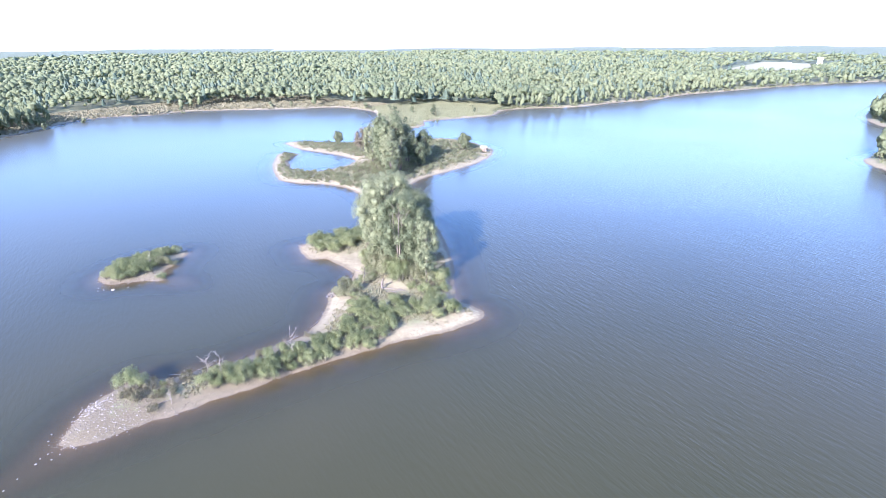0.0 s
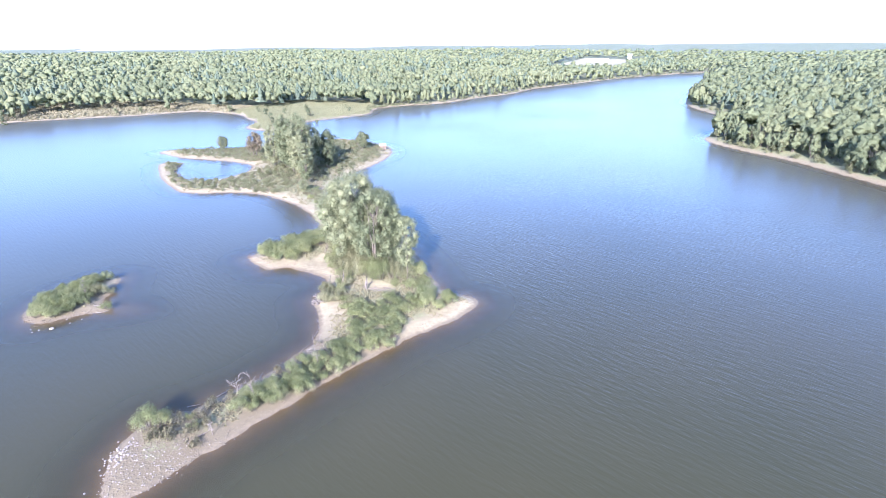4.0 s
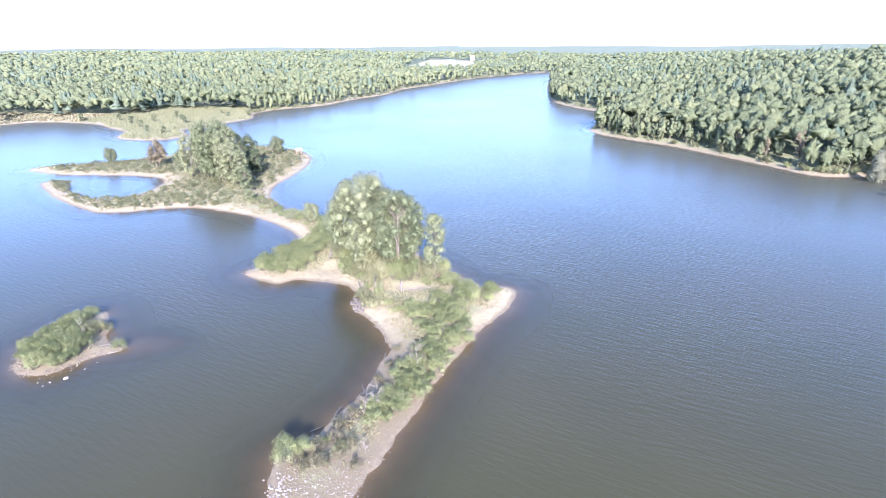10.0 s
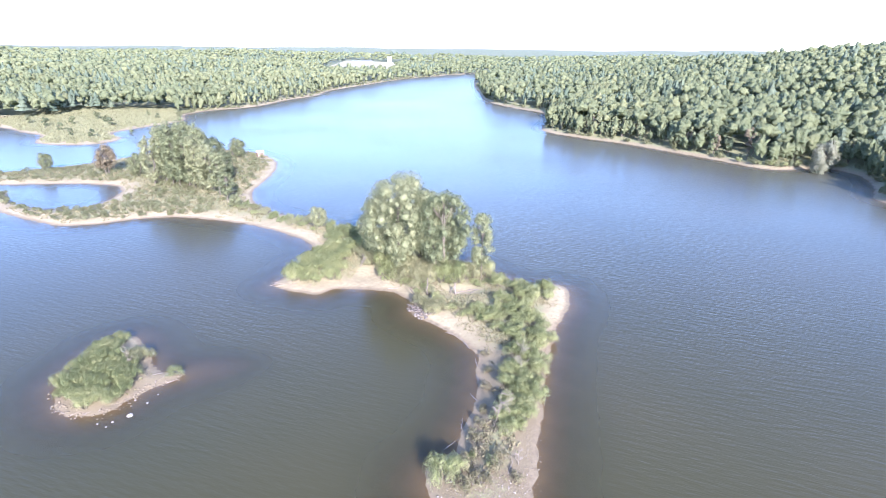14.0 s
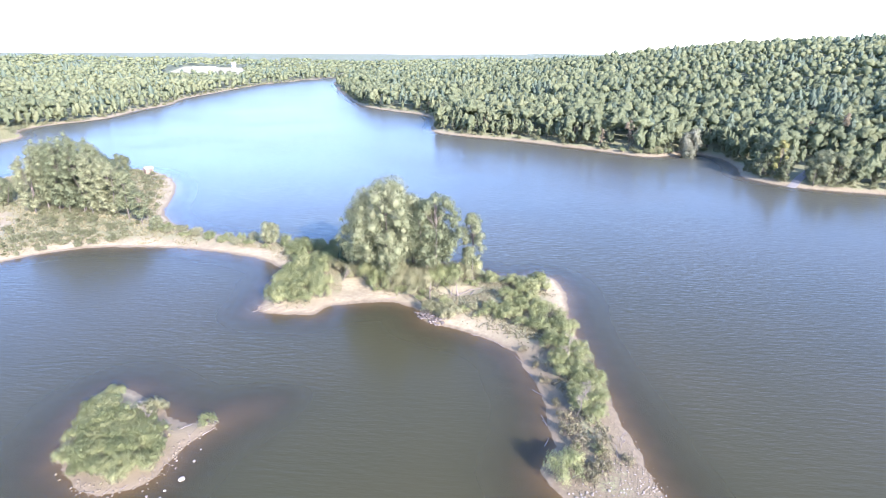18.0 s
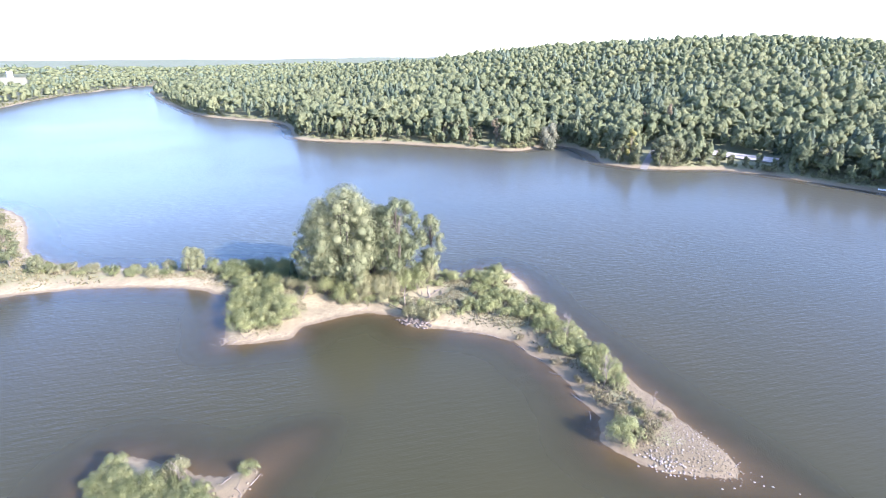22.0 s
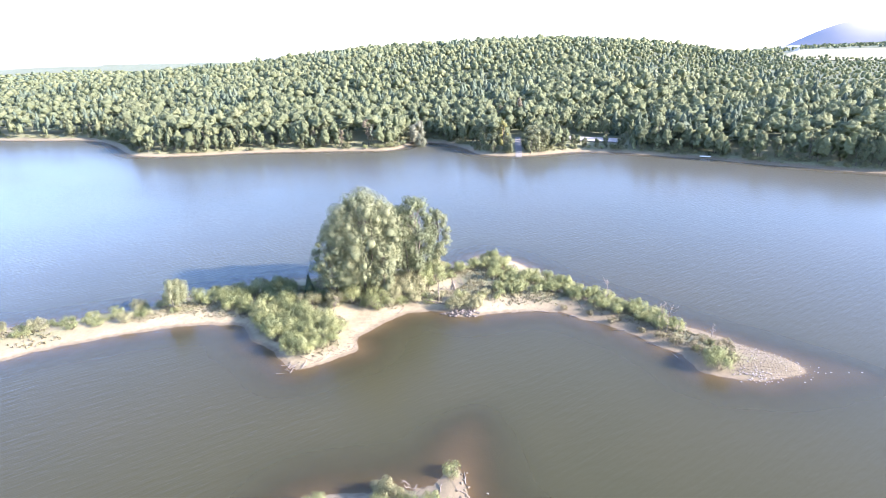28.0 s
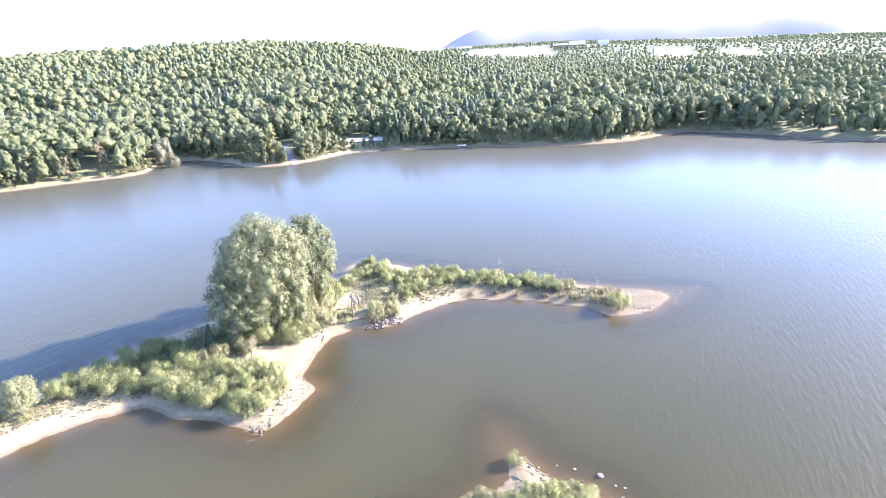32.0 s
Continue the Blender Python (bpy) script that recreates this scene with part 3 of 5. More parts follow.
NORTH = "cottonwoods on the far end of the island"
tall_poplar = stand(tree("cottonwood_tree", 6, 19.5, 3.3, 0.1, POPLAR, 11000, 0.13, 0.24, 2, 62, 0.7, "tall upright cottonwood in the dense grove at the island's end", spread=0.88, clump=1.0), -90.5, 199.5, group=NORTH)
for x, y, kind, turn, scale, tall in ((-87.5, 196, tall_poplar, 40, 1.05, 1.0), (-83.6, 193.5, tall_poplar, 10, 0.98, 1.0), (-93.6, 203.5, tall_poplar, 100, 1.0, 0.98), (-79.6, 190.5, tall_poplar, 70, 0.95, 0.96),
                                      (-75.4, 187, tall_poplar, 0, 0.88, 0.92), (-86.5, 203, tall_poplar, 200, 1.05, 1.02), (-96, 199, tall_poplar, 30, 0.85, 0.95), (-80.5, 197.5, tall_poplar, 150, 1.02, 1.0),
                                      (-71.4, 183.5, cotton_c, 0, 1.15, 0.85), (-68, 178.5, cotton_c, 90, 0.9, 0.7), (-90, 209, cotton_b, 300, 0.95, 1.0), (-82, 204, cotton_b, 200, 0.9, 1.0), (-76, 193, cotton_b, 120, 0.7, 1.05)):
    made = repeat(kind, x, y, turn, scale, tall=tall, label="tall cottonwood in the dense grove at the island's end")
    made["group"] = NORTH
round_tree = stand(tree("willow_tree", 7, 7.2, 4.0, 0.8, MIXED, 9000, 0.12, 0.2, 3, 34, 0.5, "rounded green willow tree near the island's shore"), -79, 243)
repeat(round_tree, -142, 226, 50, 0.78)
brown_tree = stand(tree("maple_tree", 8, 9.5, 4.6, 1.6, BROWN, 5000, 0.18, 0.22, 2, 34, 0.5, "browning maple tree with a spreading open crown"), -117, 216)
repeat(round_tree, -106, 213, 120, 1.0)
repeat(round_tree, -39, 149.5, 20, 0.72, label="rounded willow standing on the narrow sandy neck")
repeat(round_tree, -64, 170, 200, 0.5, label="small willow on the narrow sandy neck")
shade_tree = stand(tree("alder_tree", 9, 12.0, 4.2, 0.8, SHADE, 6000, 0.2, 0.22, 2, 34, 0.5, "dark green alder behind the cottonwood grove"), -80, 214)
for x, y, s in ((-74, 204, 0.75), (-98, 214, 0.7)):
    repeat(shade_tree, x, y, rng.random() * 360, s)
cedar = new("cedar_tree")
crg = np.random.default_rng(5)
part_of(cedar, "trunk", raw_mesh("trunk", *tube([(0, 0, -0.4), (0, 0, 4.8)], (0.12, 0.04)), [BARK], True))
part_of(cedar, "crown", leaf_cloud(crg, [(0, 0, 1.0 + 0.5 * k, 1.05 - 0.11 * k, 0.6) for k in range(9)], 1300, 0.2).mesh("crown", CEDAR))
tagged(cedar, "dark narrow cedar in the shade of the grove", "tree")
stand(cedar, -27.0, 128.5)


# ---- shrubs ----
def inside(points, spacing, seed):
    """Jittered places within a closed line."""
    line = np.array(points, float)
    lo, hi = line.min(0), line.max(0)
    r = np.random.default_rng(seed)
    xs, ys = np.meshgrid(np.arange(lo[0], hi[0], spacing), np.arange(lo[1], hi[1], spacing))
    xs, ys = xs + r.uniform(-0.45, 0.45, xs.shape) * spacing, ys + r.uniform(-0.45, 0.45, ys.shape) * spacing
    keep = signed(xs, ys, line) > 0
    return list(zip(xs[keep], ys[keep]))


SANDS = [np.array(line, float) for line in (
    [(-34, 114.3), (-29.8, 118), (-28.4, 124), (-24, 122.3), (-23.4, 117), (-20.8, 112.6), (-21.5, 107.5), (-29, 110.5)],
    [(-13.4, 111.8), (-10.4, 112.6), (-5.4, 110.8), (-4.0, 108.2), (-6.2, 106.2), (-11, 107.2)])]


def off_sand(x, y):
    """True where no plant would stand on the bare sand of the cove or round the logs."""
    x, y = np.atleast_1d(x).astype(float), np.atleast_1d(y).astype(float)
    return (signed(x, y, SANDS[0]) < 0.3) & (signed(x, y, SANDS[1]) < 0.3)


KINDS = [shrub("willow_shrub", 20 + k, 2.6, 1.75, WILLOW, 4000, 0.074, "bushy green willow shrub on the sandy ground") for k in range(4)]
PALE = [shrub("willow_shrub", 40 + k, 2.2, 1.6, OLIVE, 3600, 0.072, "greyish olive willow shrub on the sandy ground") for k in range(2)]
LOW = [shrub("low_shrub", 30 + k, 1.1, 1.3, WILLOW, 1500, 0.075, "low leafy shrub in the dry grass") for k in range(3)]
DRY = [shrub("dry_shrub", 50 + k, 1.0, 1.3, GRASS, 420, 0.13, "dry straw-coloured low shrub on the gravelly spit") for k in range(2)]
used = set()


def plant(kinds, x, y, scale, tall=1.0, group="", r=rng):
    ob = kinds[int(r.integers(len(kinds)))]
    turn = r.random() * 360
    if ob.name not in used:
        used.add(ob.name)
        made = stand(ob, x, y, turn, scale)
    else:
        made = repeat(ob, x, y, turn, scale, tall=tall)
    if group:
        made["group"] = group
    return made


THICKETS = (
    ([(-11.6, 68.6), (-9.2, 67.0), (-6.6, 69.6), (-4.4, 74), (-6.6, 76.5), (-9.8, 72)], 1.7, KINDS, 0.85, "willows along the spit"),
    ([(-8.2, 76), (-4.0, 74.5), (-0.8, 80.5), (2.5, 88), (3.4, 94), (-5.5, 94), (-6, 85)], 1.9, KINDS, 0.95, "willows along the spit"),
    ([(-6, 94), (2.6, 94.5), (2.5, 101), (-2, 104.5), (-7, 102), (-10, 97.5)], 2.0, KINDS, 0.85, "willows along the spit"),
    ([(2, 102.5), (7.5, 104), (8.6, 108.5), (4, 111), (-0.5, 110), (-1, 105)], 2.2, KINDS, 0.95, "willows behind the sand point"),
    ([(-17.6, 101.5), (-14.6, 100.0), (-12.6, 102.5), (-13.6, 106), (-17.0, 105.6)], 1.8, PALE + KINDS[:1], 1.0, "willows beside the dark stones"),
    ([(-12.5, 97.5), (-9.5, 97), (-8, 101), (-11.5, 103)], 2.2, PALE + LOW, 0.95, "willows beside the dark stones"),
    ([(-42.5, 118), (-37.5, 115.5), (-33.5, 116.5), (-30.8, 122), (-31.0, 129), (-34.5, 136), (-38, 131), (-40.3, 125)], 2.0, KINDS, 1.15, "willow thicket on the western point"),
    ([(-37, 136), (-31, 130), (-26, 131), (-22, 138), (-29, 147), (-37, 150), (-38, 143)], 2.4, KINDS, 1.05, "willow thicket on the western point"),
    ([(-29.5, 124), (-24, 120), (-27, 128), (-30, 130)], 2.2, PALE, 1.0, "pale willows beside the sandy cove"),
    ([(-25, 117), (-18, 113.5), (-7, 110.5), (0, 110), (1, 115.5), (-4, 120.5), (-12, 126), (-20, 134), (-27, 133)], 2.3, LOW + KINDS[:1], 1.0, "undergrowth below the cottonwoods"),
    ([(-40, 147), (-37, 152), (-45, 158.5), (-55, 167), (-63, 176), (-68, 174), (-57, 162.5), (-48, 154.5)], 2.3, LOW + PALE[:1], 1.0, "low shrubs on the narrow neck"),
    ([(-68.0, 83.6), (-65.3, 80.2), (-61.8, 78.8), (-59.2, 80.4), (-57.9, 84), (-58.2, 87.4), (-60.4, 88.6), (-62.0, 89.0), (-63.0, 93.0), (-64.6, 96.4), (-67.0, 95.4), (-68.4, 89)], 1.45, KINDS, 0.82, "willows on the islet"),
    ([(-60.6, 89.2), (-58.2, 88.4), (-59.0, 92.0), (-60.6, 92.6)], 1.5, PALE, 0.95, "willows on the islet"),
)
for n, (line, gap, kinds, scale, group) in enumerate(THICKETS):
    for x, y in inside(line, gap, 100 + n):
        if not off_sand(x, y)[0]:
            continue
        plant(kinds, x, y, scale * rng.uniform(0.72, 1.06), rng.uniform(0.72, 1.1), group)
for x, y, k in ((-24.6, 118.6, 1.3), (-22.4, 117.0, 1.4), (-19.8, 116.2, 1.5), (-17.2, 115.0, 1.5), (-14.4, 113.8, 1.4), (-12.0, 112.8, 1.4), (-9.4, 112.4, 1.4), (-6.8, 113.6, 1.3), (-4.6, 115.0, 1.3), (-2.4, 116.0, 1.2), (-23.6, 121.8, 1.4), (-26.0, 123.8, 1.3),
                (-18.6, 118.4, 1.6), (-15.8, 117.6, 1.6), (-12.6, 115.4, 1.6), (-9.0, 115.2, 1.5)):
    if off_sand(x, y)[0]:
        plant(PALE + KINDS[:2], x, y, k, rng.uniform(1.0, 1.3), "tall bushes round the cottonwood trunks")
for x, y, k in ((-19.4, 113.6, 0.9), (-18.0, 111.6, 0.8), (-16.4, 113.2, 1.0), (-15.6, 110.8, 0.85), (-17.2, 109.2, 0.8), (-14.2, 112.9, 0.9), (-15.0, 108.4, 0.8), (-20.6, 115.2, 0.9), (-12.4, 113.9, 1.0), (-10.2, 113.9, 1.0)):
    plant(LOW + PALE, x, y, k, 1.0, "pale undergrowth in front of the cottonwoods")
spit_bush = plant(KINDS, -18.2, 61.6, 1.15)
spit_bush["label"] = "single rounded willow bush among pale stones"
plant(KINDS, -16.6, 62.4, 0.8)
plant(LOW, -53.6, 86.2, 0.95)
plant(LOW, -14.5, 64.8, 0.6)
plant(LOW, -12.5, 63.2, 0.7)


# ---- woods on the mainland ----
def joined_plants(name, templates, x, y, z, size, tall, tint, mat, label):
    """Many plants in one mesh, from a few templates; one tint for each plant."""
    r = np.random.default_rng(len(x))
    which = r.integers(len(templates), size=len(x))
    turn = r.random(len(x)) * math.tau
    V, F, T, N, n = [], [], [], [], 0
    for k, (v, f, g) in enumerate(templates):
        i = np.flatnonzero(which == k)
        if not len(i):
            continue
        c, s = np.cos(turn[i])[:, None], np.sin(turn[i])[:, None]
        w = np.stack([v[:, 0] * c - v[:, 1] * s, v[:, 0] * s + v[:, 1] * c, np.broadcast_to(v[:, 2], (len(i), len(v)))], 2)
        w = w * np.column_stack([size[i], size[i], size[i] * tall[i]])[:, None] + np.column_stack([x[i], y[i], z[i]])[:, None]
        V.append(w.reshape(-1, 3))
        F.append((f[None] + (n + np.arange(len(i)) * len(v))[:, None, None]).reshape(-1, 4))
        T.append(np.repeat(tint[i], len(v)))
        N.append(np.stack([g[:, 0] * c - g[:, 1] * s, g[:, 0] * s + g[:, 1] * c, np.broadcast_to(g[:, 2], (len(i), len(v)))], 2).reshape(-1, 3))
        n += len(i) * len(v)
    me = raw_mesh(name, np.vstack(V), np.vstack(F), [mat], True, np.vstack(N))
    me.attributes.new("tint", "FLOAT", "POINT").data.foreach_set("value", np.concatenate(T).astype(np.float32))
    return tagged(new(name, me), label, "woods", kind="stuff")


def vertex_normals(v, f):
    n = np.zeros_like(v)
    face = np.cross(v[f[:, 2]] - v[f[:, 0]], v[f[:, 3]] - v[f[:, 1]])
    for k in range(4):
        np.add.at(n, f[:, k], face)
    return n / np.linalg.norm(n, axis=1)[:, None].clip(1e-9)


def ringed(rows):
    """A mass from rings (z, radii) of equal length, bottom to top."""
    k = len(rows[0][1])
    ang = np.arange(k) / k * math.tau
    v = np.vstack([np.column_stack([np.cos(ang) * rad, np.sin(ang) * rad, np.full(k, z)]) for z, rad in rows])
    f = [(i * k + j, i * k + (j + 1) % k, (i + 1) * k + (j + 1) % k, (i + 1) * k + j) for i in range(len(rows) - 1) for j in range(k)]
    return v, np.array(f)


def lumpy(r, lobes, middle, sides, rings, low_angle, rough):
    """The outside of a crown: a dome whose surface follows the outermost of many round lobes (x, y, z, radius)."""
    lobes = np.array(lobes)
    polar = np.linspace(0.12, low_angle, rings)[:, None]
    ang = (np.arange(sides) + 0.5 * (np.arange(rings)[:, None] % 2)) / sides * math.tau
    d = np.stack([np.sin(polar) * np.cos(ang), np.sin(polar) * np.sin(ang), np.cos(polar) * np.ones_like(ang)], 2).reshape(-1, 3)
    c = lobes[:, :3] - np.array(middle)
    along = d @ c.T
    gap = lobes[:, 3] ** 2 - ((c**2).sum(1) - along**2)
    far = np.where(gap > 0, along + np.sqrt(np.maximum(gap, 0)), 0.04).max(1).clip(0.05)
    far *= 0.9 + r.normal(size=len(far)) * rough
    v = np.array(middle) + d * far[:, None]
    f = [(i * sides + j, (i + 1) * sides + j, (i + 1) * sides + (j + 1) % sides, i * sides + (j + 1) % sides) for i in range(rings - 1) for j in range(sides)]
    top = [(0, j, j + 1, min(j + 2, sides - 1)) for j in range(1, sides - 2, 2)]
    return v, np.array(f + top)


def on_surface(r, v, f, count, size):
    """Small leaf clumps standing a little off a crown's faces."""
    n = vertex_normals(v, f)
    i = f[r.integers(len(f), size=count)]
    w = r.dirichlet((1, 1, 1, 1), count)[..., None]
    c, out = (v[i] * w).sum(1), (n[i] * w).sum(1)
    c = c + out * size * r.uniform(-0.3, 2.7, count)[:, None]
    nn = out + r.normal(size=(count, 3)) * 0.45
    nn /= np.linalg.norm(nn, axis=1)[:, None].clip(1e-6)
    a = np.cross(nn, r.normal(size=(count, 3)))
    a /= np.linalg.norm(a, axis=1)[:, None].clip(1e-6)
    b = np.cross(nn, a)
    s = size * (0.55 + 0.9 * r.random(count))[:, None]
    quads = np.stack([c - a * s, c - b * s * 0.6, c + a * s, c + b * s * 0.6], 1).reshape(-1, 3)
    n = n + r.normal(size=n.shape) * 0.22
    n /= np.linalg.norm(n, axis=1)[:, None].clip(1e-6)
    soft = out * 0.55 + nn * 0.6
    soft /= np.linalg.norm(soft, axis=1)[:, None].clip(1e-6)
    return np.vstack([v, quads]), np.vstack([f, np.arange(count * 4).reshape(-1, 4) + len(v)]), np.vstack([n, np.repeat(soft, 4, 0)])


def leafy(seed, sides, rings, count, size, rim):
    """A broadleaved crown: an uneven dome of round lobes; at the rim of the woods it reaches down to the ground."""
    r = np.random.default_rng(seed)
    wide, zc, high = (0.185, 0.46, 0.40) if rim else (0.212, 0.71, 0.2)
    wide *= r.uniform(0.8, 1.15)
    lob = [(0, 0, zc, wide * 0.62)]
    for k in range(26 if rim else 17):
        u, ang = 1 - 1.75 * (k + r.random()) / (26 if rim else 17), k * 2.4 + r.normal() * 0.35
        flat = math.sqrt(max(0.0, 1 - u * u)) * (1 - 0.1 * max(u, 0.0))
        q = wide * r.uniform(0.18, 0.4)
        reach = r.uniform(0.5, 1.0)
        lob.append((math.cos(ang) * flat * wide * reach, math.sin(ang) * flat * wide * reach, zc + u * high * reach, q))
    return on_surface(r, *lumpy(r, lob, (0, 0, zc), sides, rings, 2.75 if rim else 2.35, 0.075), count, size)


def piney(seed, sides, rings, count, size, rim):
    """A conifer: whorls of spreading boughs, ever smaller, with gaps between them."""
    r = np.random.default_rng(seed)
    low = 0.06 if rim else 0.35
    rows, levels = [], rings + 2
    for i in range(levels):
        t = i / (levels - 1)
        z = low + (0.99 - low) * t
        reach = (0.22 * (1 - t) ** 0.7 + 0.012) * (1.0 if i % 2 == 0 else 0.55) * r.uniform(0.85, 1.12)
        boughs = 1 + 0.28 * np.cos(np.arange(sides) / sides * math.tau * 5 + r.random() * 6) + r.normal(size=sides) * 0.12
        rows.append((z - (0.03 if i % 2 == 0 else 0.0), reach * boughs.clip(0.3)))
    v, f = ringed(rows)
    return on_surface(r, v, f, count, size)


FAR_THICKETS = (
    ([(-70, 166), (-85, 166.3), (-98, 162.3), (-106, 162), (-122, 172), (-134, 183), (-144, 194.5), (-140, 196), (-126, 179), (-112, 172), (-98, 176), (-80, 180), (-68, 179)], 2.3, 1.35),
    ([(-110, 206), (-125, 209.5), (-150, 210.5), (-163, 215.5), (-155, 222), (-130, 232), (-112, 222), (-100, 208)], 2.6, 1.4),
    ([(-100, 178), (-80, 180), (-66, 182), (-65.5, 205), (-65.5, 228), (-70, 244), (-79, 257), (-94, 262), (-112, 262), (-118, 240), (-105, 222), (-96, 205)], 3.0, 1.5),
)
TINTED_WILLOW = leaf_material("far_willow_leaves", (0.115, 0.13, 0.066), (0.195, 0.21, 0.11), (0.29, 0.298, 0.17), 0.4, True)


def domed(seed, count, size):
    r = np.random.default_rng(seed)
    lob = [(r.normal() * 0.3, r.normal() * 0.3, 0.35 + 0.35 * r.random(), 0.35, 0.33) for _ in range(7)]
    return leaf_cloud(r, lob, count, size)


far_rng = np.random.default_rng(9)
for n, (line, gap, tall) in enumerate(FAR_THICKETS):
    p = np.array(inside(line, gap, 300 + n))
    joined_plants("shrub_thicket", [domed(k, 330, 0.085) for k in range(5)], p[:, 0], p[:, 1], ground_at(p[:, 0], p[:, 1])[0] - 0.1, tall * far_rng.uniform(0.6, 1.15, len(p)), far_rng.uniform(0.8, 1.2, len(p)),
                  far_rng.random(len(p)), TINTED_WILLOW, "low green willow thicket on the island's far end")["category"] = "thicket"

# open places without trees: centre, half sizes, turn
CLEARINGS = [(171, 126, 8, 17, -3), (152, 153, 17, 3.5, 25), (139, 158, 4, 4, 0), (150, 208, 6, 5, 0), (150, 144, 4, 4, 0), (127, 225, 4, 4, 0)]
FIELDS = [(590, -20, 80, 50, -9.5), (618, -138, 30, 20, -15), (484, -172, 46, 20, -22), (468, -230, 34, 17, -28), (-40, 1090, 60, 190, -5), (-166, 340, 46, 62, 0), (-225, 352, 60, 18, 10), (-318, 312, 40, 14, 45), (-372, 222, 30, 40, 0)]


def clear_of(x, y, rows, margin=0.0):
    ok = np.ones(x.shape, bool)
    for cx, cy, hx, hy, turn in rows:
        c, s = math.cos(radians(turn)), math.sin(radians(turn))
        u, v = (x - cx) * c + (y - cy) * s, -(x - cx) * s + (y - cy) * c
        ok &= (np.abs(u) > hx + margin) | (np.abs(v) > hy + margin)
    return ok


def woods(near, far, gap, sides, rings, count, size, seed):
    r = np.random.default_rng(seed)
    x, y = np.meshgrid(np.arange(-1300, 1300, gap), np.arange(-900, 1500, gap))
    x, y = (v.ravel() + r.uniform(-0.48, 0.48, v.size) * gap for v in (x, y))
    away = np.hypot(x + 30, y - 110)
    keep = (away >= near) & (away < far) & ~((x < -50) & (y < 10 - 0.25 * (x + 50))) & ~((x > 780) & (y > 120)) & ~((x > 0) & (y < -110 - 0.8 * x)) & ~((x > 600) & (y > 70) & (y < 900)) & clear_of(x, y, CLEARINGS + FIELDS, 2)
    x, y = x[keep], y[keep]
    z, d = ground_at(x, y)
    keep = (d > 1.8 + 1.6 * r.random(len(x))) & ((np.abs(x + 70) > 110) | (y > 285) | (y < 30))
    x, y, z, d = x[keep], y[keep], z[keep], d[keep]
    pine = (d > 9) & (wobble(x, y, 40, 7.0) + 0.45 * r.normal(size=len(x)) > 0.84) | (d > 9) & (r.random(len(x)) < 0.03)
    tall = 12.5 + 3.0 * wobble(x, y, 70, 9.0) + 2.2 * r.normal(size=len(x))
    tall = tall * (1 - 0.52 * np.clip((x - 260) / 150, 0, 1) * np.clip((170 - y) / 150, 0, 1))
    # woods to the west tinted paler: lighter species, and haze put into the colour
    tint = np.clip(0.5 + 0.2 * wobble(x, y, 120, 5.0) + 0.32 * r.normal(size=len(x)) + np.where(x < -30, 0.22, 0.0), 0, 1)
    grow = gap / 4.6
    edge = (d < 8) | ~clear_of(x, y, CLEARINGS[:2], 10)
    for kind, maker, mat, word in (("deciduous", leafy, WOODS, "dense mixed green deciduous woods above the lake"), ("pine", piney, PINES, "dark pines scattered through the woods")):
        for rim in (True, False):
            t = [maker(seed * 10 + k, sides, rings + (3 if rim else 0), int(count * (1.5 if rim else 1)), size, rim) for k in range(8)]
            i = np.flatnonzero((pine if kind == "pine" else ~pine) & (edge == rim))
            if len(i):
                wide = np.clip(tall[i], 6, 18) * grow ** 0.75 * (0.92 if near > 300 else 1.0)
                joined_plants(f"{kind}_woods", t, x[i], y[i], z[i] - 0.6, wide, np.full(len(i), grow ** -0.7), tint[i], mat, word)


woods(0, 255, 4.2, 18, 11, 330, 0.0145, 1)
woods(255, 350, 4.4, 14, 8, 140, 0.017, 2)
woods(350, 560, 5.0, 9, 6, 26, 0.023, 3)
woods(560, 1000, 7.6, 6, 4, 8, 0.035, 4)
woods(1000, 1600, 14.0, 5, 4, 0, 0.05, 5)

# low growth at the foot of the woods, along the beaches
r = np.random.default_rng(31)
for shore, low, high, label in ((EAST_LINE, -80, 720, "low alders and willows along the wooded beach"), (WEST_LINE, 380, 900, "low willows along the far beach")):
    p = shore[(shore[:, 1] > low) & (shore[:, 1] < high) & (np.abs(shore[:, 0]) < 320)]
    leg = np.r_[0, np.cumsum(np.hypot(*np.diff(p, axis=0).T))]
    at = np.arange(0, leg[-1], 0.8)
    p = np.column_stack([np.interp(at, leg, p[:, k]) for k in (0, 1)]) + r.normal(size=(len(at), 2)) * 3.2
    z, d = ground_at(p[:, 0], p[:, 1])
    keep = (d > 1.3) & (d < 5.5) & clear_of(p[:, 0], p[:, 1], CLEARINGS[:2], 0.5)
    p, z = p[keep], z[keep]
    joined_plants("shore_thicket", [domed(60 + k, 150, 0.12) for k in range(5)], p[:, 0], p[:, 1], z - 0.15, r.uniform(0.9, 2.3, len(p)), r.uniform(0.8, 1.5, len(p)), r.random(len(p)), TINTED_WILLOW, label)["category"] = "thicket"

for x, y, s in ((-15.4, 63.2, 1.0), (-13.6, 65.2, 0.9), (-12.2, 62.4, 0.8), (-14.2, 60.6, 0.8), (-11.2, 64.2, 0.7), (-16.2, 60.2, 0.9), (-13.6, 67.6, 0.8), (-12.4, 70.2, 0.7), (-11.6, 73.2, 0.6), (-10.2, 60.8, 0.6), (-10.2, 78.0, 0.7), (-9.2, 82.0, 0.7), (-8.6, 86.6, 0.7)):
    plant(DRY, x, y, s * rng.uniform(0.9, 1.2), group="dry shrubs on the spit")


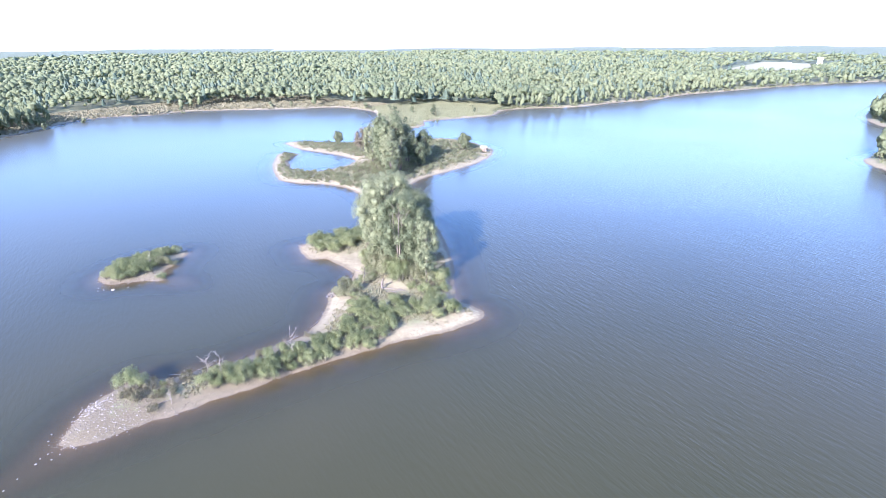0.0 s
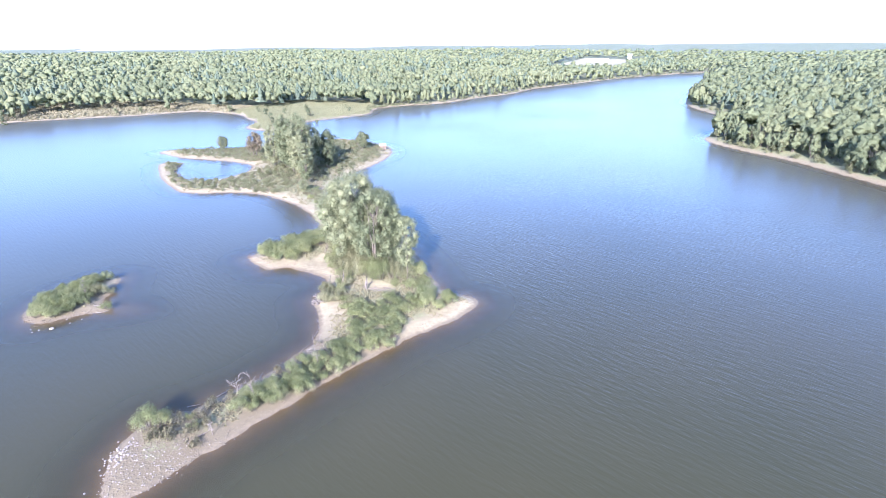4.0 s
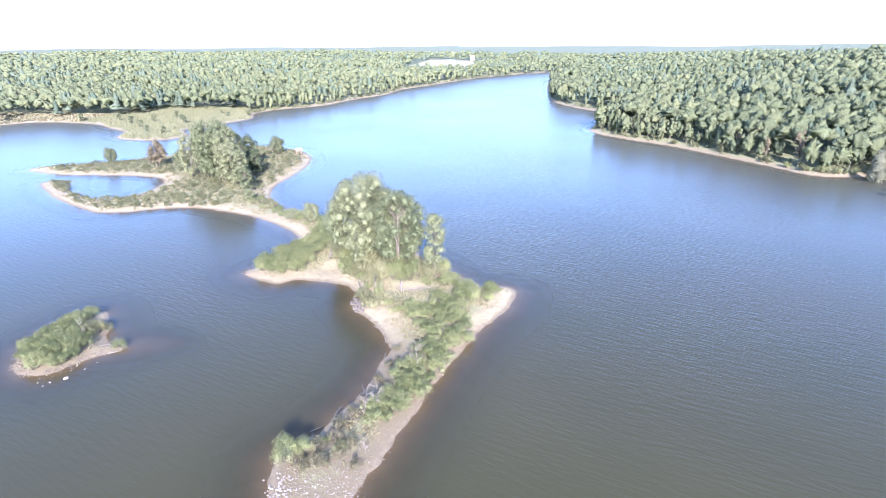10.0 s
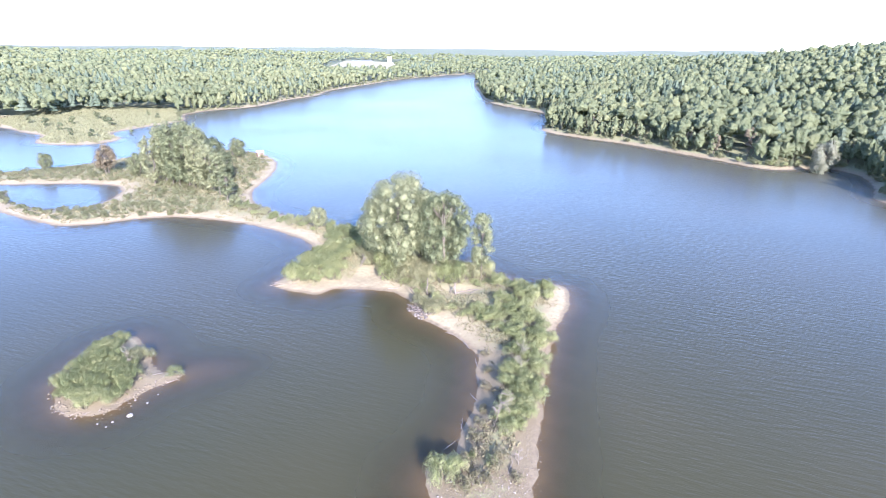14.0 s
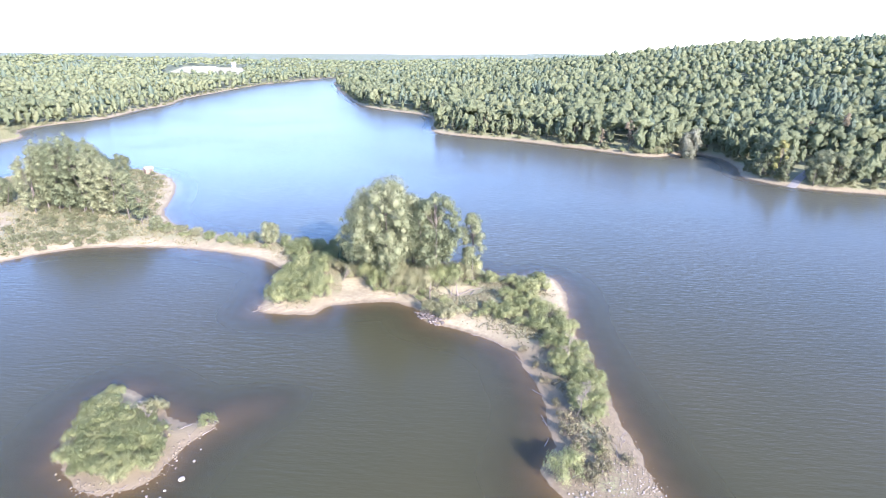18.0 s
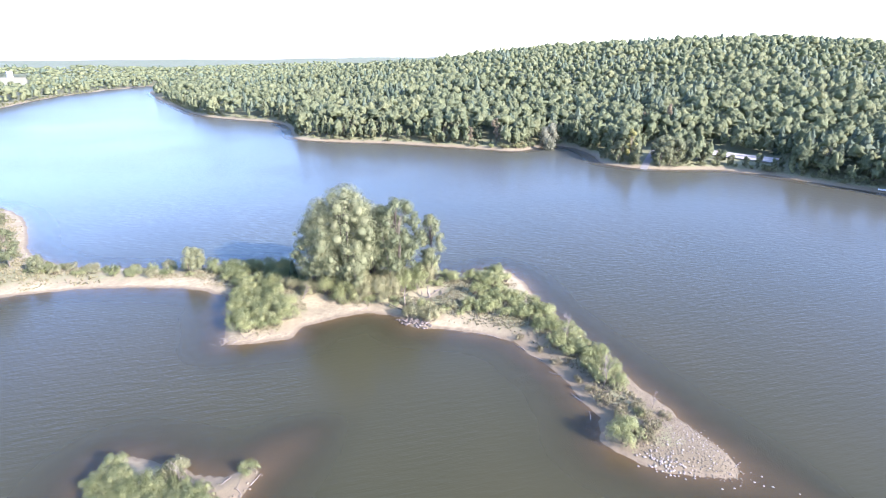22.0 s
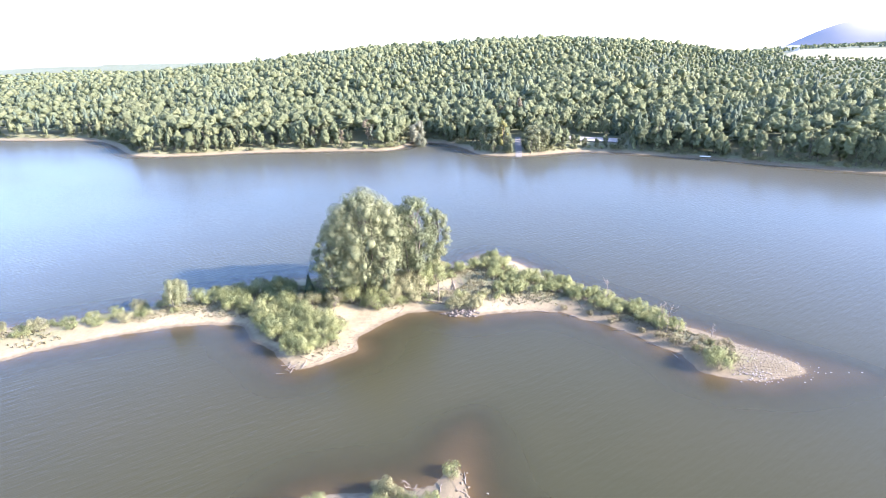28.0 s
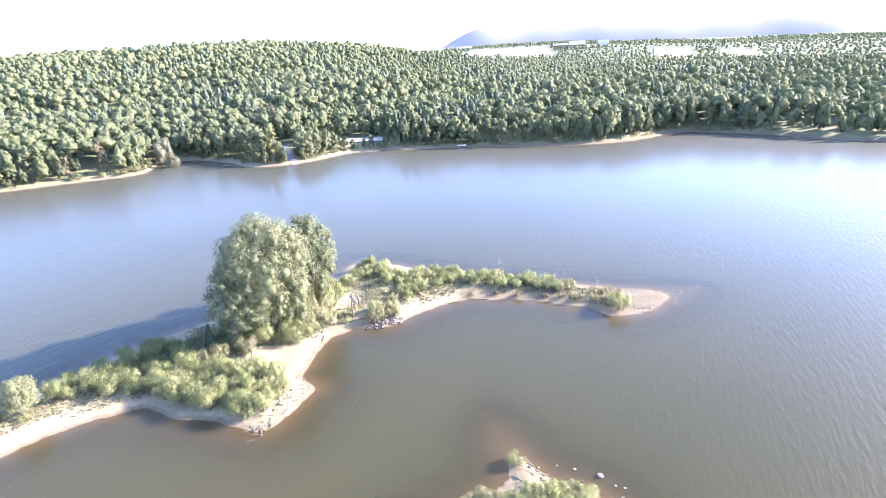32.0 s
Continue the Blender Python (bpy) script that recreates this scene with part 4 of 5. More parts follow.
# ---- trees along the mainland shore ----
SHORE = "trees along the wooded shore"
yellow_tree = stand(tree("poplar_tree", 81, 13.0, 3.2, 0.4, YELLOW, 6500, 0.19, 0.2, 1, 16, 0.5, "yellowing poplar beside the boat ramp"), 138.5, 157.5)
silver_tree = stand(tree("willow_tree", 82, 10.0, 5.6, 0.3, SILVER, 9000, 0.19, 0.25, 3, 30, 0.6, "silvery rounded willow by the water's edge"), 150.6, 209.8)
repeat(silver_tree, 143, 203.5, 90, 0.62)
pale_tree = stand(tree("maple_tree", 83, 13.0, 3.0, 2.0, BROWN, 2400, 0.18, 0.2, 2, 14, 0.5, "half-bare pinkish brown maple in the woods' edge"), 128, 225)
repeat(pale_tree, 188, 168, 40, 1.25, label="browning maple rising above the woods' edge")
for x, y, s in ((121, 236, 0.7), (176, 174, 1.1)):
    repeat(pale_tree, x, y, 130, s)
ramp_bush = stand(tree("alder_tree", 84, 9.5, 3.8, 0.4, MIXED, 4200, 0.19, 0.2, 3, 24, 0.6, "bushy alder beside the boat ramp"), 149, 144.5)
for x, y, s in ((136, 155.2, 0.45), (134.5, 160.5, 0.5), (136.5, 164, 0.6), (145.5, 144.8, 0.6), (152, 148, 0.8), (150.5, 139.6, 0.5), (156.5, 135, 0.5), (159.2, 130.5, 0.45), (161, 126, 0.42), (165.5, 133, 0.4), (167, 118, 0.45), (168, 110, 0.5), (162.3, 121, 0.4), (154.5, 140.5, 0.85), (139.5, 164.5, 0.7), (146, 163, 0.9), (158, 135.5, 0.6), (163, 111, 0.45), (160.5, 137, 0.75), (144.5, 168, 1.0), (150.5, 172, 1.1)):
    repeat(ramp_bush, x, y, rng.random() * 360, s)
SHORE_KINDS = [tree("shoreline_tree", 90 + k, h, r, 0.5, m, 2200, 0.21, 0.16, 2, 12, 0.5, w) for k, (h, r, m, w) in enumerate((
    (9.5, 2.7, MIXED, "green alder at the edge of the woods"), (11.5, 2.9, POPLAR, "pale green poplar at the edge of the woods"),
    (7.0, 2.8, SHADE, "dark green young maple at the edge of the woods"), (6.0, 2.6, MIXED, "bushy young alder at the edge of the woods")))]
line = EAST_LINE[(EAST_LINE[:, 1] > -70) & (EAST_LINE[:, 1] < 430) & (EAST_LINE[:, 0] < 300)]
leg = np.r_[0, np.cumsum(np.hypot(*np.diff(line, axis=0).T))]
for s in np.arange(3, leg[-1], 5.2):
    p = np.array([np.interp(s, leg, line[:, k]) for k in (0, 1)])
    q = np.array([np.interp(s + 1, leg, line[:, k]) for k in (0, 1)])
    inward = np.array([-(q - p)[1], (q - p)[0]]) * (1 if signed(*np.array([[p[0] - (q - p)[1] * 3], [p[1] + (q - p)[0] * 3]]), EAST_LINE)[0] > 0 else -1)
    at = p + inward / np.linalg.norm(inward) * rng.uniform(5, 8.5) + rng.normal(size=2) * 0.8
    if not clear_of(at[:1], at[1:], CLEARINGS, 2.5)[0] or 126 < at[1] < 172:
        continue
    made = plant(SHORE_KINDS, at[0], at[1], rng.uniform(0.65, 1.15), rng.uniform(0.85, 1.15), SHORE)
for x, y, s in ((124, 224, 0.9), (131, 214, 1.0), (136, 212.5, 0.8), (142, 213, 0.9), (128, 217, 0.7), (161, 118, 0.6), (162, 104, 0.5), (157, 131, 0.7), (160, 124, 0.5)):
    plant(KINDS, x, y, s, group="shrubs along the wooded shore")


for x, y, k in ((140.5, 145.2, 0.75), (143.6, 143.6, 0.95), (146.8, 141.8, 1.0), (145.5, 146.8, 1.05), (150.4, 138.6, 0.7), (142.6, 148.0, 0.8), (136.6, 153.2, 0.6), (138.0, 161.0, 0.8), (140.5, 156.0, 0.7)):
    repeat(ramp_bush, x, y, rng.random() * 360, k)
for s in np.arange(2, leg[-1], 3.4):
    p = np.array([np.interp(s, leg, line[:, k]) for k in (0, 1)])
    if not (50 < p[1] < 134 or 150 < p[1] < 240):
        continue
    at = p + np.array([2.6 + 2.2 * rng.random(), 0.6 * rng.normal() + 1.0 * (p[1] > 190)])
    if 0.9 < ground_at(*at)[1][0] < 7:
        plant(SHORE_KINDS[3:], at[0], at[1], rng.uniform(0.22, 0.45), rng.uniform(0.8, 1.1), "low alders along the beach")["label"] = "low bushy alder at the edge of the beach"


# ---- ramp, car park, boat, hut ----
def slab(name, corners, thick, mat, label, category, over=0.06, cells=10):
    """A thin slab that follows the ground between four corners."""
    c = np.array(corners, float)
    u, v = np.meshgrid(np.linspace(0, 1, cells), np.linspace(0, 1, cells))
    p = (c[0] * (1 - u[..., None]) + c[1] * u[..., None]) * (1 - v[..., None]) + (c[3] * (1 - u[..., None]) + c[2] * u[..., None]) * v[..., None]
    z = ground_at(p[..., 0].ravel(), p[..., 1].ravel())[0].reshape(u.shape) + over
    me = raw_mesh(name, np.column_stack([p[..., 0].ravel(), p[..., 1].ravel(), z.ravel()]), sheet(np.arange(cells), np.arange(cells), np.zeros((cells, cells)))[1], [mat])
    ob = tagged(new(name, me), label, category)
    mod = ob.modifiers.new("thickness", "SOLIDIFY")
    mod.thickness, mod.offset = thick, -1
    return ob


tagged(slab("boat_ramp", [(131.7, 148.8), (132.7, 146.2), (165, 158.8), (164.0, 161.4)], 0.4, CONCRETE, "pale concrete boat ramp running into the lake", "boat ramp", 0.12), kind="structure")
tagged(slab("car_park", [(168, 139.5), (170.5, 112), (178.5, 113), (176, 141)], 0.3, GRAVEL, "sunlit pale gravel car park among trees", "car park", 0.6), kind="structure")


def box(size, at=(0, 0, 0), bevel=0.0):
    bm = bmesh.new()
    bmesh.ops.create_cube(bm, size=1)
    bmesh.ops.transform(bm, matrix=Matrix.Translation(at) @ Matrix.Diagonal((*size, 1)), verts=bm.verts)
    if bevel:
        bmesh.ops.bevel(bm, geom=bm.edges[:], offset=bevel, segments=2, affect="EDGES")
    return bm


def part(name, bm, mat, parent, label=""):
    me = bpy.data.meshes.new(name)
    bm.to_mesh(me)
    bm.free()
    me.materials.append(mat)
    ob = new(name, me)
    ob.parent = parent
    return tagged(ob, label)


boat = tagged(new("rowing_boat"), "faded white rowing boat pulled up on the shore", "boat")
bm = bmesh.new()
ring = []
for t in np.linspace(-1, 1, 9):
    w = 0.75 * (1 - abs(t) ** 2.6) + 0.04
    ring.append([bm.verts.new((2.1 * t, s * w * k, h + 0.12 * t * t)) for s, k, h in ((-1, 1, 0.5), (-1, 0.75, 0.12), (0, 0, 0), (1, 0.75, 0.12), (1, 1, 0.5))])
for a, b in zip(ring, ring[1:]):
    for k in range(4):
        bm.faces.new((a[k], a[k + 1], b[k + 1], b[k]))
hull = part("hull", bm, HULL, boat)
hull.modifiers.new("thickness", "SOLIDIFY").thickness = 0.05
for x in (-0.9, 0.1, 1.0):
    part("thwart", box((0.25, 1.1, 0.04), (x, 0, 0.4), 0.01), BOARDS, boat)
boat.matrix_basis = pose(157.2, 74.5, level(157.2, 74.5) + 0.08, 4, 3, 78)

hut = tagged(new("wooden_hut"), "small weathered board hut at the island's far tip", "hut")
part("wall", box((2.6, 2.2, 2.0), (0, 0, 1.0), 0.02), BOARDS, hut)
for s in (-1, 1):
    bm = box((3.0, 1.5, 0.08), (0, 0, 0), 0.01)
    bmesh.ops.transform(bm, matrix=pose(0, s * 0.62, 2.3, -s * 25, 0, 0), verts=bm.verts)
    part("roof", bm, SLATE, hut)
door = part("door", box((0.8, 0.06, 1.7), (0.4, -1.13, 0.85), 0.01), BARK, hut)
part("window", box((0.06, 0.8, 0.5), (1.32, 0, 1.3), 0.01), GLASS, hut)
hut.matrix_basis = pose(-71.5, 247.5, level(-71.5, 247.5) - 0.05, 0, 0, 25)


# ---- stones and dead wood on the island ----
def stone_mesh(seed, mat, flat=0.65):
    bm = bmesh.new()
    bmesh.ops.create_icosphere(bm, subdivisions=2, radius=1)
    r = np.random.default_rng(seed)
    cuts = r.normal(size=(7, 3))
    cuts /= np.linalg.norm(cuts, axis=1)[:, None]
    for v in bm.verts:
        for c in cuts:
            over = v.co.dot(Vector(c)) - 0.72
            if over > 0:
                v.co -= Vector(c) * over * 0.85
        v.co *= 1 + 0.08 * noise.noise(v.co * 2 + Vector((seed, 0, 0)))
        v.co.z *= flat
    me = bpy.data.meshes.new("stone")
    bm.to_mesh(me)
    bm.free()
    me.materials.append(mat)
    return me


PALE_STONES = [stone_mesh(k, STONE) for k in range(5)]
DARK_STONES = [stone_mesh(20 + k, DARKSTONE) for k in range(4)]
BROWN_STONES = [stone_mesh(30 + k, plain_material("brown_grey_stone", (0.085, 0.07, 0.046), (0.18, 0.15, 0.105), 2.0)) for k in range(3)]


def stone(meshes, x, y, size, label, group, depth=0.25):
    ob = new("stone", meshes[int(rng.integers(len(meshes)))])
    z = max(level(x, y), -size * 0.45)
    ob.matrix_basis = pose(x, y, z + size * (0.6 - depth), rng.uniform(-12, 12), rng.uniform(-12, 12), rng.random() * 360) @ Matrix.Diagonal((size * rng.uniform(0.8, 1.25), size, size * rng.uniform(0.8, 1.1), 1))
    return tagged(ob, label, "stone", group)


# western heap is rock; most scattered pale stones are added in place of gulls
PALE_GROUP = "pale stones on the spit's end"
for n, (cx, cy, sx, sy, count, low, high) in enumerate(((-18.0, 56.6, 0.9, 1.6, 80, 0.10, 0.17), (-14.0, 55.5, 2.0, 2.4, 95, 0.065, 0.115), (-11.5, 58.0, 1.6, 2.2, 50, 0.065, 0.11), (-14.2, 51.5, 1.5, 1.6, 24, 0.065, 0.11))):
    for _ in range(count):
        x, y = cx + rng.normal() * sx, cy + rng.normal() * sy
        if level(x, y) > -0.12:
            stone(PALE_STONES, x, y, rng.uniform(low, high), "pale weathered stone on the spit's end, many in place of gulls", PALE_GROUP)
for x, y, s in ((-12.2, 47.6, 0.14), (-11.5, 49, 0.12), (-15.5, 50.2, 0.14), (-11.2, 45.4, 0.13), (-10.4, 43.8, 0.13), (-16.6, 51.0, 0.14), (-12.8, 48.3, 0.12)):
    stone(PALE_STONES, x, y, s, "pale stone in the shallow water, some in place of gulls", PALE_GROUP, 0.1)
def stone_bank(name, places, meshes, low, high, mat, label):
    """Many stones too small to pick apart, in one mesh."""
    V, F, n = [], [], 0
    for x, y in places:
        me = meshes[int(rng.integers(len(meshes)))]
        v = np.array([tuple(p.co) for p in me.vertices]) * rng.uniform(low, high) * rng.uniform(0.8, 1.2, 3)
        c, s = math.cos(t := rng.random() * 6.28), math.sin(t)
        V.append(np.column_stack([v[:, 0] * c - v[:, 1] * s + x, v[:, 0] * s + v[:, 1] * c + y, v[:, 2] + max(level(x, y), -0.06) + 0.03]))
        F.append(np.array([tuple(f.vertices) for f in me.polygons]) + n)
        n += len(v)
    return tagged(new(name, raw_mesh(name, np.vstack(V), np.vstack(F), [mat])), label, "stones", kind="stuff")


for _ in range(70):
    t = rng.random()
    stone(DARK_STONES, -18.9 + 2.0 * t + rng.normal() * 0.5, 105.2 - 5.2 * t + rng.normal() * 0.45, rng.uniform(0.16, 0.36), "dark wet boulder heaped at the water's edge", "dark stones below the willow")
west_x = -45 + 13.5 * rng.random(190)
west_y = np.interp(west_x, (-45, -39.8, -35.8, -32.5), (116.5, 113.9, 112.1, 114.3)) + np.abs(rng.normal(size=190)) - 0.2
stone_bank("stone_bank", list(zip(west_x, west_y)), BROWN_STONES, 0.06, 0.15, BROWN_STONES[0].materials[0], "brown grey stones on the rocky western point")
picks = ISLET_LINE[(rng.random(110) * len(ISLET_LINE) * 0.45).astype(int)] + rng.normal(size=(110, 2)) * 0.5
stone_bank("stone_bank", picks, BROWN_STONES, 0.07, 0.2, BROWN_STONES[0].materials[0], "brown grey stones round the islet's shore")
east = ISLAND_LINE[(ISLAND_LINE[:, 1] > 55) & (ISLAND_LINE[:, 1] < 98) & (ISLAND_LINE[:, 0] > -12) & (np.arange(len(ISLAND_LINE)) > 150)]
picks = east[(rng.random(420) * len(east)).astype(int)] + np.column_stack([-np.abs(rng.normal(size=420)) * 1.0 + 0.2, rng.normal(size=420) * 1.3])
stone_bank("stone_bank", picks, BROWN_STONES, 0.04, 0.13, BROWN_STONES[0].materials[0], "small pebbly stones along the spit's edge")
picks = np.array(inside([(-14.2, 50.0), (-18.6, 56.5), (-18.0, 60.5), (-13.5, 62.0), (-8.8, 63.0), (-8.6, 59.0), (-10.4, 54.0), (-12.4, 50.4)], 0.42, 71))
stone_bank("stone_bank", picks, BROWN_STONES, 0.05, 0.13, BROWN_STONES[0].materials[0], "brown grey stones covering the spit's end")
stone(PALE_STONES, -56.2, 77.3, 0.37, "large pale boulder in the shallows by the islet", "pale stones by the islet", 0.15)
for x, y, s in ((-59.5, 76.0, 0.2), (-55.0, 79.8, 0.2), (-56.8, 80.6, 0.15), (-54.3, 81.6, 0.14), (-57.8, 76.2, 0.18), (-58.2, 75.3, 0.16)):
    stone(PALE_STONES, x, y, s, "pale stone in the shallows by the islet", "pale stones by the islet")


def log(x, y, length, girth, turn, tilt=0.0, mat=DEADWOOD, label="bleached driftwood log lying on the sand", group="", lift=0.0, stubs=2):
    """A fallen trunk with broken branch stubs."""
    r = np.random.default_rng(int(abs(x * 31 + y * 17) * 10))
    thing = new("driftwood_log")
    path = [(-length / 2 + length * t, r.normal() * girth * 0.5, girth + r.normal() * girth * 0.15) for t in np.linspace(0, 1, 6)]
    part_of(thing, "trunk", raw_mesh("trunk", *tube(path, np.linspace(girth, girth * 0.45, 6), 7), [mat], True))
    for k in range(stubs):
        t = r.uniform(0.2, 0.95)
        a = (-length / 2 + length * t, 0, girth)
        b = (a[0] + r.uniform(0.1, 0.5) * length * 0.2, r.choice((-1, 1)) * length * r.uniform(0.06, 0.16), girth * 1.5 + r.random() * length * 0.07)
        part_of(thing, "branch", raw_mesh("branch", *tube([a, b], (girth * 0.4, 0.02), 5), [mat], True))
    thing.matrix_basis = pose(x, y, level(x, y) + lift, 0, -tilt, turn)
    return tagged(thing, label, "log", group)


LOGS = "driftwood on the island"
for x, y, ln, g, turn, tilt, lift in ((-8.6, 108.6, 4.2, 0.10, 12, 2, 0.05), (-7.2, 107.6, 3.2, 0.09, 35, 3, 0.05), (-6.0, 109.2, 2.8, 0.08, -10, 4, 0.05), (-10.6, 109.4, 2.6, 0.08, 60, 12, 0.4),
                                      (-11.0, 90.2, 2.6, 0.10, 105, 0, 0), (-10.3, 85.0, 2.2, 0.08, 88, 0, 0), (-10.9, 81.0, 1.8, 0.07, 95, 0, 0), (-12.2, 76.5, 2.0, 0.07, 110, 0, 0), (-14.6, 71.2, 2.2, 0.08, 75, 0, 0),
                                      (-16.5, 67.6, 1.8, 0.07, 40, 0, 0), (-13.2, 94.2, 1.6, 0.06, 140, 0, 0), (-11.8, 92.3, 1.4, 0.06, 130, 0, 0),
                                      (-53.4, 84.6, 1.8, 0.07, 30, 3, 0), (-56.0, 86.2, 1.6, 0.06, 20, 0, 0), (-64.6, 97.6, 2.2, 0.09, 40, 8, 0.1), (-21.5, 112.4, 2.4, 0.09, 5, 0, 0), (-10.5, 62.5, 2.0, 0.06, 60, 10, 0.1)):
    log(x, y, ln, g, turn, tilt, group=LOGS, lift=lift)
log(-17.6, 106.2, 6.5, 0.13, 118, 16, BARK, "dark fallen trunk leaning over the dark stones", lift=0.85, stubs=1)
for k in range(10):
    log(-44.2 + rng.normal() * 1.3, 117.0 + rng.normal() * 0.8, rng.uniform(0.9, 2.6), rng.uniform(0.03, 0.07), rng.random() * 180, rng.uniform(0, 14), DEADWOOD, "tangled pale driftwood stick on the rocky point", "driftwood heap", 0.1, 1)
for k in range(22):
    t = rng.random() * 0.42
    p = ISLET_LINE[int(t * len(ISLET_LINE))]
    log(p[0] + rng.normal() * 0.4, p[1] + 0.7 + rng.normal() * 0.4, rng.uniform(0.5, 1.5), rng.uniform(0.02, 0.045), rng.random() * 180, rng.uniform(0, 12), DEADWOOD, "tangled pale driftwood stick on the islet's shore", "driftwood round the islet", 0.05, 1)


def snag(x, y, height, girth, limbs, label, mat=DEADWOOD, lean=4):
    """A dead standing tree: bare trunk and forked limbs."""
    r = np.random.default_rng(int(abs(x * 13 + y * 7) * 10))
    thing = new("dead_tree")
    trunk = bent(r, (0, 0, -0.4), (r.normal() * 0.2, r.normal() * 0.2, height), 6, 0.12)
    part_of(thing, "trunk", raw_mesh("trunk", *tube(trunk, np.linspace(girth, girth * 0.25, 6), 7), [mat], True))
    for k in range(limbs):
        t = r.uniform(0.35, 0.95)
        a = np.array(trunk[0]) * (1 - t) + np.array(trunk[-1]) * t
        ang = r.random() * math.tau
        b = a + np.array([math.cos(ang), math.sin(ang), r.uniform(0.5, 1.3)]) * height * r.uniform(0.15, 0.3)
        pieces = [tube(bent(r, a, b, 4, 0.06), np.linspace(girth * 0.45, 0.02, 4), 5)]
        for _ in range(3):
            c = a + (b - a) * r.uniform(0.4, 0.9)
            d = c + np.array([r.normal(), r.normal(), abs(r.normal())]) * height * 0.07
            pieces.append(tube([c, d], (0.03, 0.012), 4))
        part_of(thing, "limb", raw_mesh("limb", *joined(pieces), [mat], True))
    thing.matrix_basis = pose(x, y, level(x, y), r.uniform(-lean, lean), r.uniform(-lean, lean), 0)
    return tagged(thing, label, "dead tree")


snag(-10.9, 69.6, 4.0, 0.06, 9, "bleached dead tree with bare forked branches", lean=9)
snag(-8.8, 70.4, 3.8, 0.055, 9, "bleached dead tree leaning over the shrubs", lean=12)
snag(-4.8, 80.4, 4.8, 0.05, 10, "slender bare white dead tree among willows")
snag(-15.6, 108.2, 3.4, 0.22, 1, "broken dark stump standing on the sand", BARK, 2)
snag(-10.3, 107.6, 2.2, 0.24, 3, "split pale stump beside the fallen logs", lean=14)
snag(-60.2, 87.2, 3.2, 0.045, 7, "bare white dead tree on the islet", lean=10)
snag(-28.2, 122.5, 2.6, 0.10, 12, "uprooted bleached dead tree by the sandy cove", lean=35)
snag(-9.5, 63.0, 2.2, 0.05, 8, "small bare dead shrub among stones")


# ---- grass ----
def tufts(name, places, size, mat, label):
    """Many small grass tufts in one mesh: three bent blades of clumped grass each."""
    r = np.random.default_rng(77)
    p = np.array(places)
    z = ground_at(p[:, 0], p[:, 1])[0]
    quads = []
    for _ in range(3):
        ang, s = r.random(len(p)) * math.tau, size * (0.5 + r.random(len(p)))
        a = np.column_stack([np.cos(ang), np.sin(ang), 0 * ang]) * (s * 0.3)[:, None]
        base = np.column_stack([p[:, 0], p[:, 1], z - 0.03])
        up = np.column_stack([r.normal(size=len(p)) * 0.45, r.normal(size=len(p)) * 0.45, np.ones(len(p))]) * s[:, None]
        quads.append(np.stack([base - a, base + a, base + a * 1.25 + up, base - a * 1.1 + up * 0.85], 1))
    v = np.concatenate(quads).reshape(-1, 3)
    return tagged(new(name, raw_mesh(name, v, np.arange(len(v)).reshape(-1, 4), [mat])), label, "grass", kind="stuff")


def grassy(x0, x1, y0, y1, count, least, seed):
    r = np.random.default_rng(seed)
    x, y = r.uniform(x0, x1, count), r.uniform(y0, y1, count)
    d = ground_at(x, y)[1]
    keep = (d > least) & (d < 90) & off_sand(x, y) & (wobble(x, y, 2.6, 8.0) + 0.35 * r.normal(size=count) + np.clip((d - least) / 4, 0, 1.2) > 0.55)
    return list(zip(x[keep], y[keep]))


tufts("grass", grassy(-46, 12, 60, 156, 60000, 1.7, 1), 0.20, GRASS, "dry and green grass between the shrubs")
tufts("grass", grassy(-170, -55, 150, 275, 46000, 1.0, 2), 0.3, GRASS, "rough grass on the island's far end")
tufts("grass", grassy(-70, -52, 76, 99, 2500, 0.9, 3), 0.22, GRASS, "dry grass round the islet's edge")
tufts("marsh_grass", [p for p in grassy(-240, -110, 283, 430, 42000, 0.8, 4)], 0.55, leaf_material("marsh_leaves", (0.13, 0.14, 0.075), (0.20, 0.205, 0.115), (0.28, 0.275, 0.165), 0.4), "low marsh grass on the far cape")
tufts("marsh_grass", [p for p in grassy(-400, -240, 130, 380, 30000, 0.8, 5)], 1.0, GRASS, "tall yellowing marsh grass along the shore")
for x, y, s in ((-160, 300, 1.0), (-172, 306, 0.9), (-150, 320, 0.8), (-185, 322, 1.1), (-168, 340, 1.2), (-176, 352, 1.1), (-155, 372, 0.8), (-190, 345, 1.3), (-200, 338, 1.2), (-186, 366, 1.3), (-165, 386, 0.9),
                (-215, 350, 1.3), (-240, 352, 1.4), (-340, 262, 1.5), (-352, 232, 1.6), (-345, 196, 1.4), (-330, 168, 1.3), (-310, 318, 1.3), (-300, 330, 1.2)):
    plant(SHORE_KINDS[2:], x, y, s * 0.6, group="shrubs on the far marshy shore")


# ---- farmland and far hills ----
def field(cx, cy, hx, hy, turn, mat, label):
    c, s = math.cos(radians(turn)), math.sin(radians(turn))
    corners = [(cx + u * c - v * s, cy + u * s + v * c) for u, v in ((-hx, -hy), (hx, -hy), (hx, hy), (-hx, hy))]
    return tagged(slab("field", corners, 0.3, mat, label, "field", 0.8, 24), kind="structure")


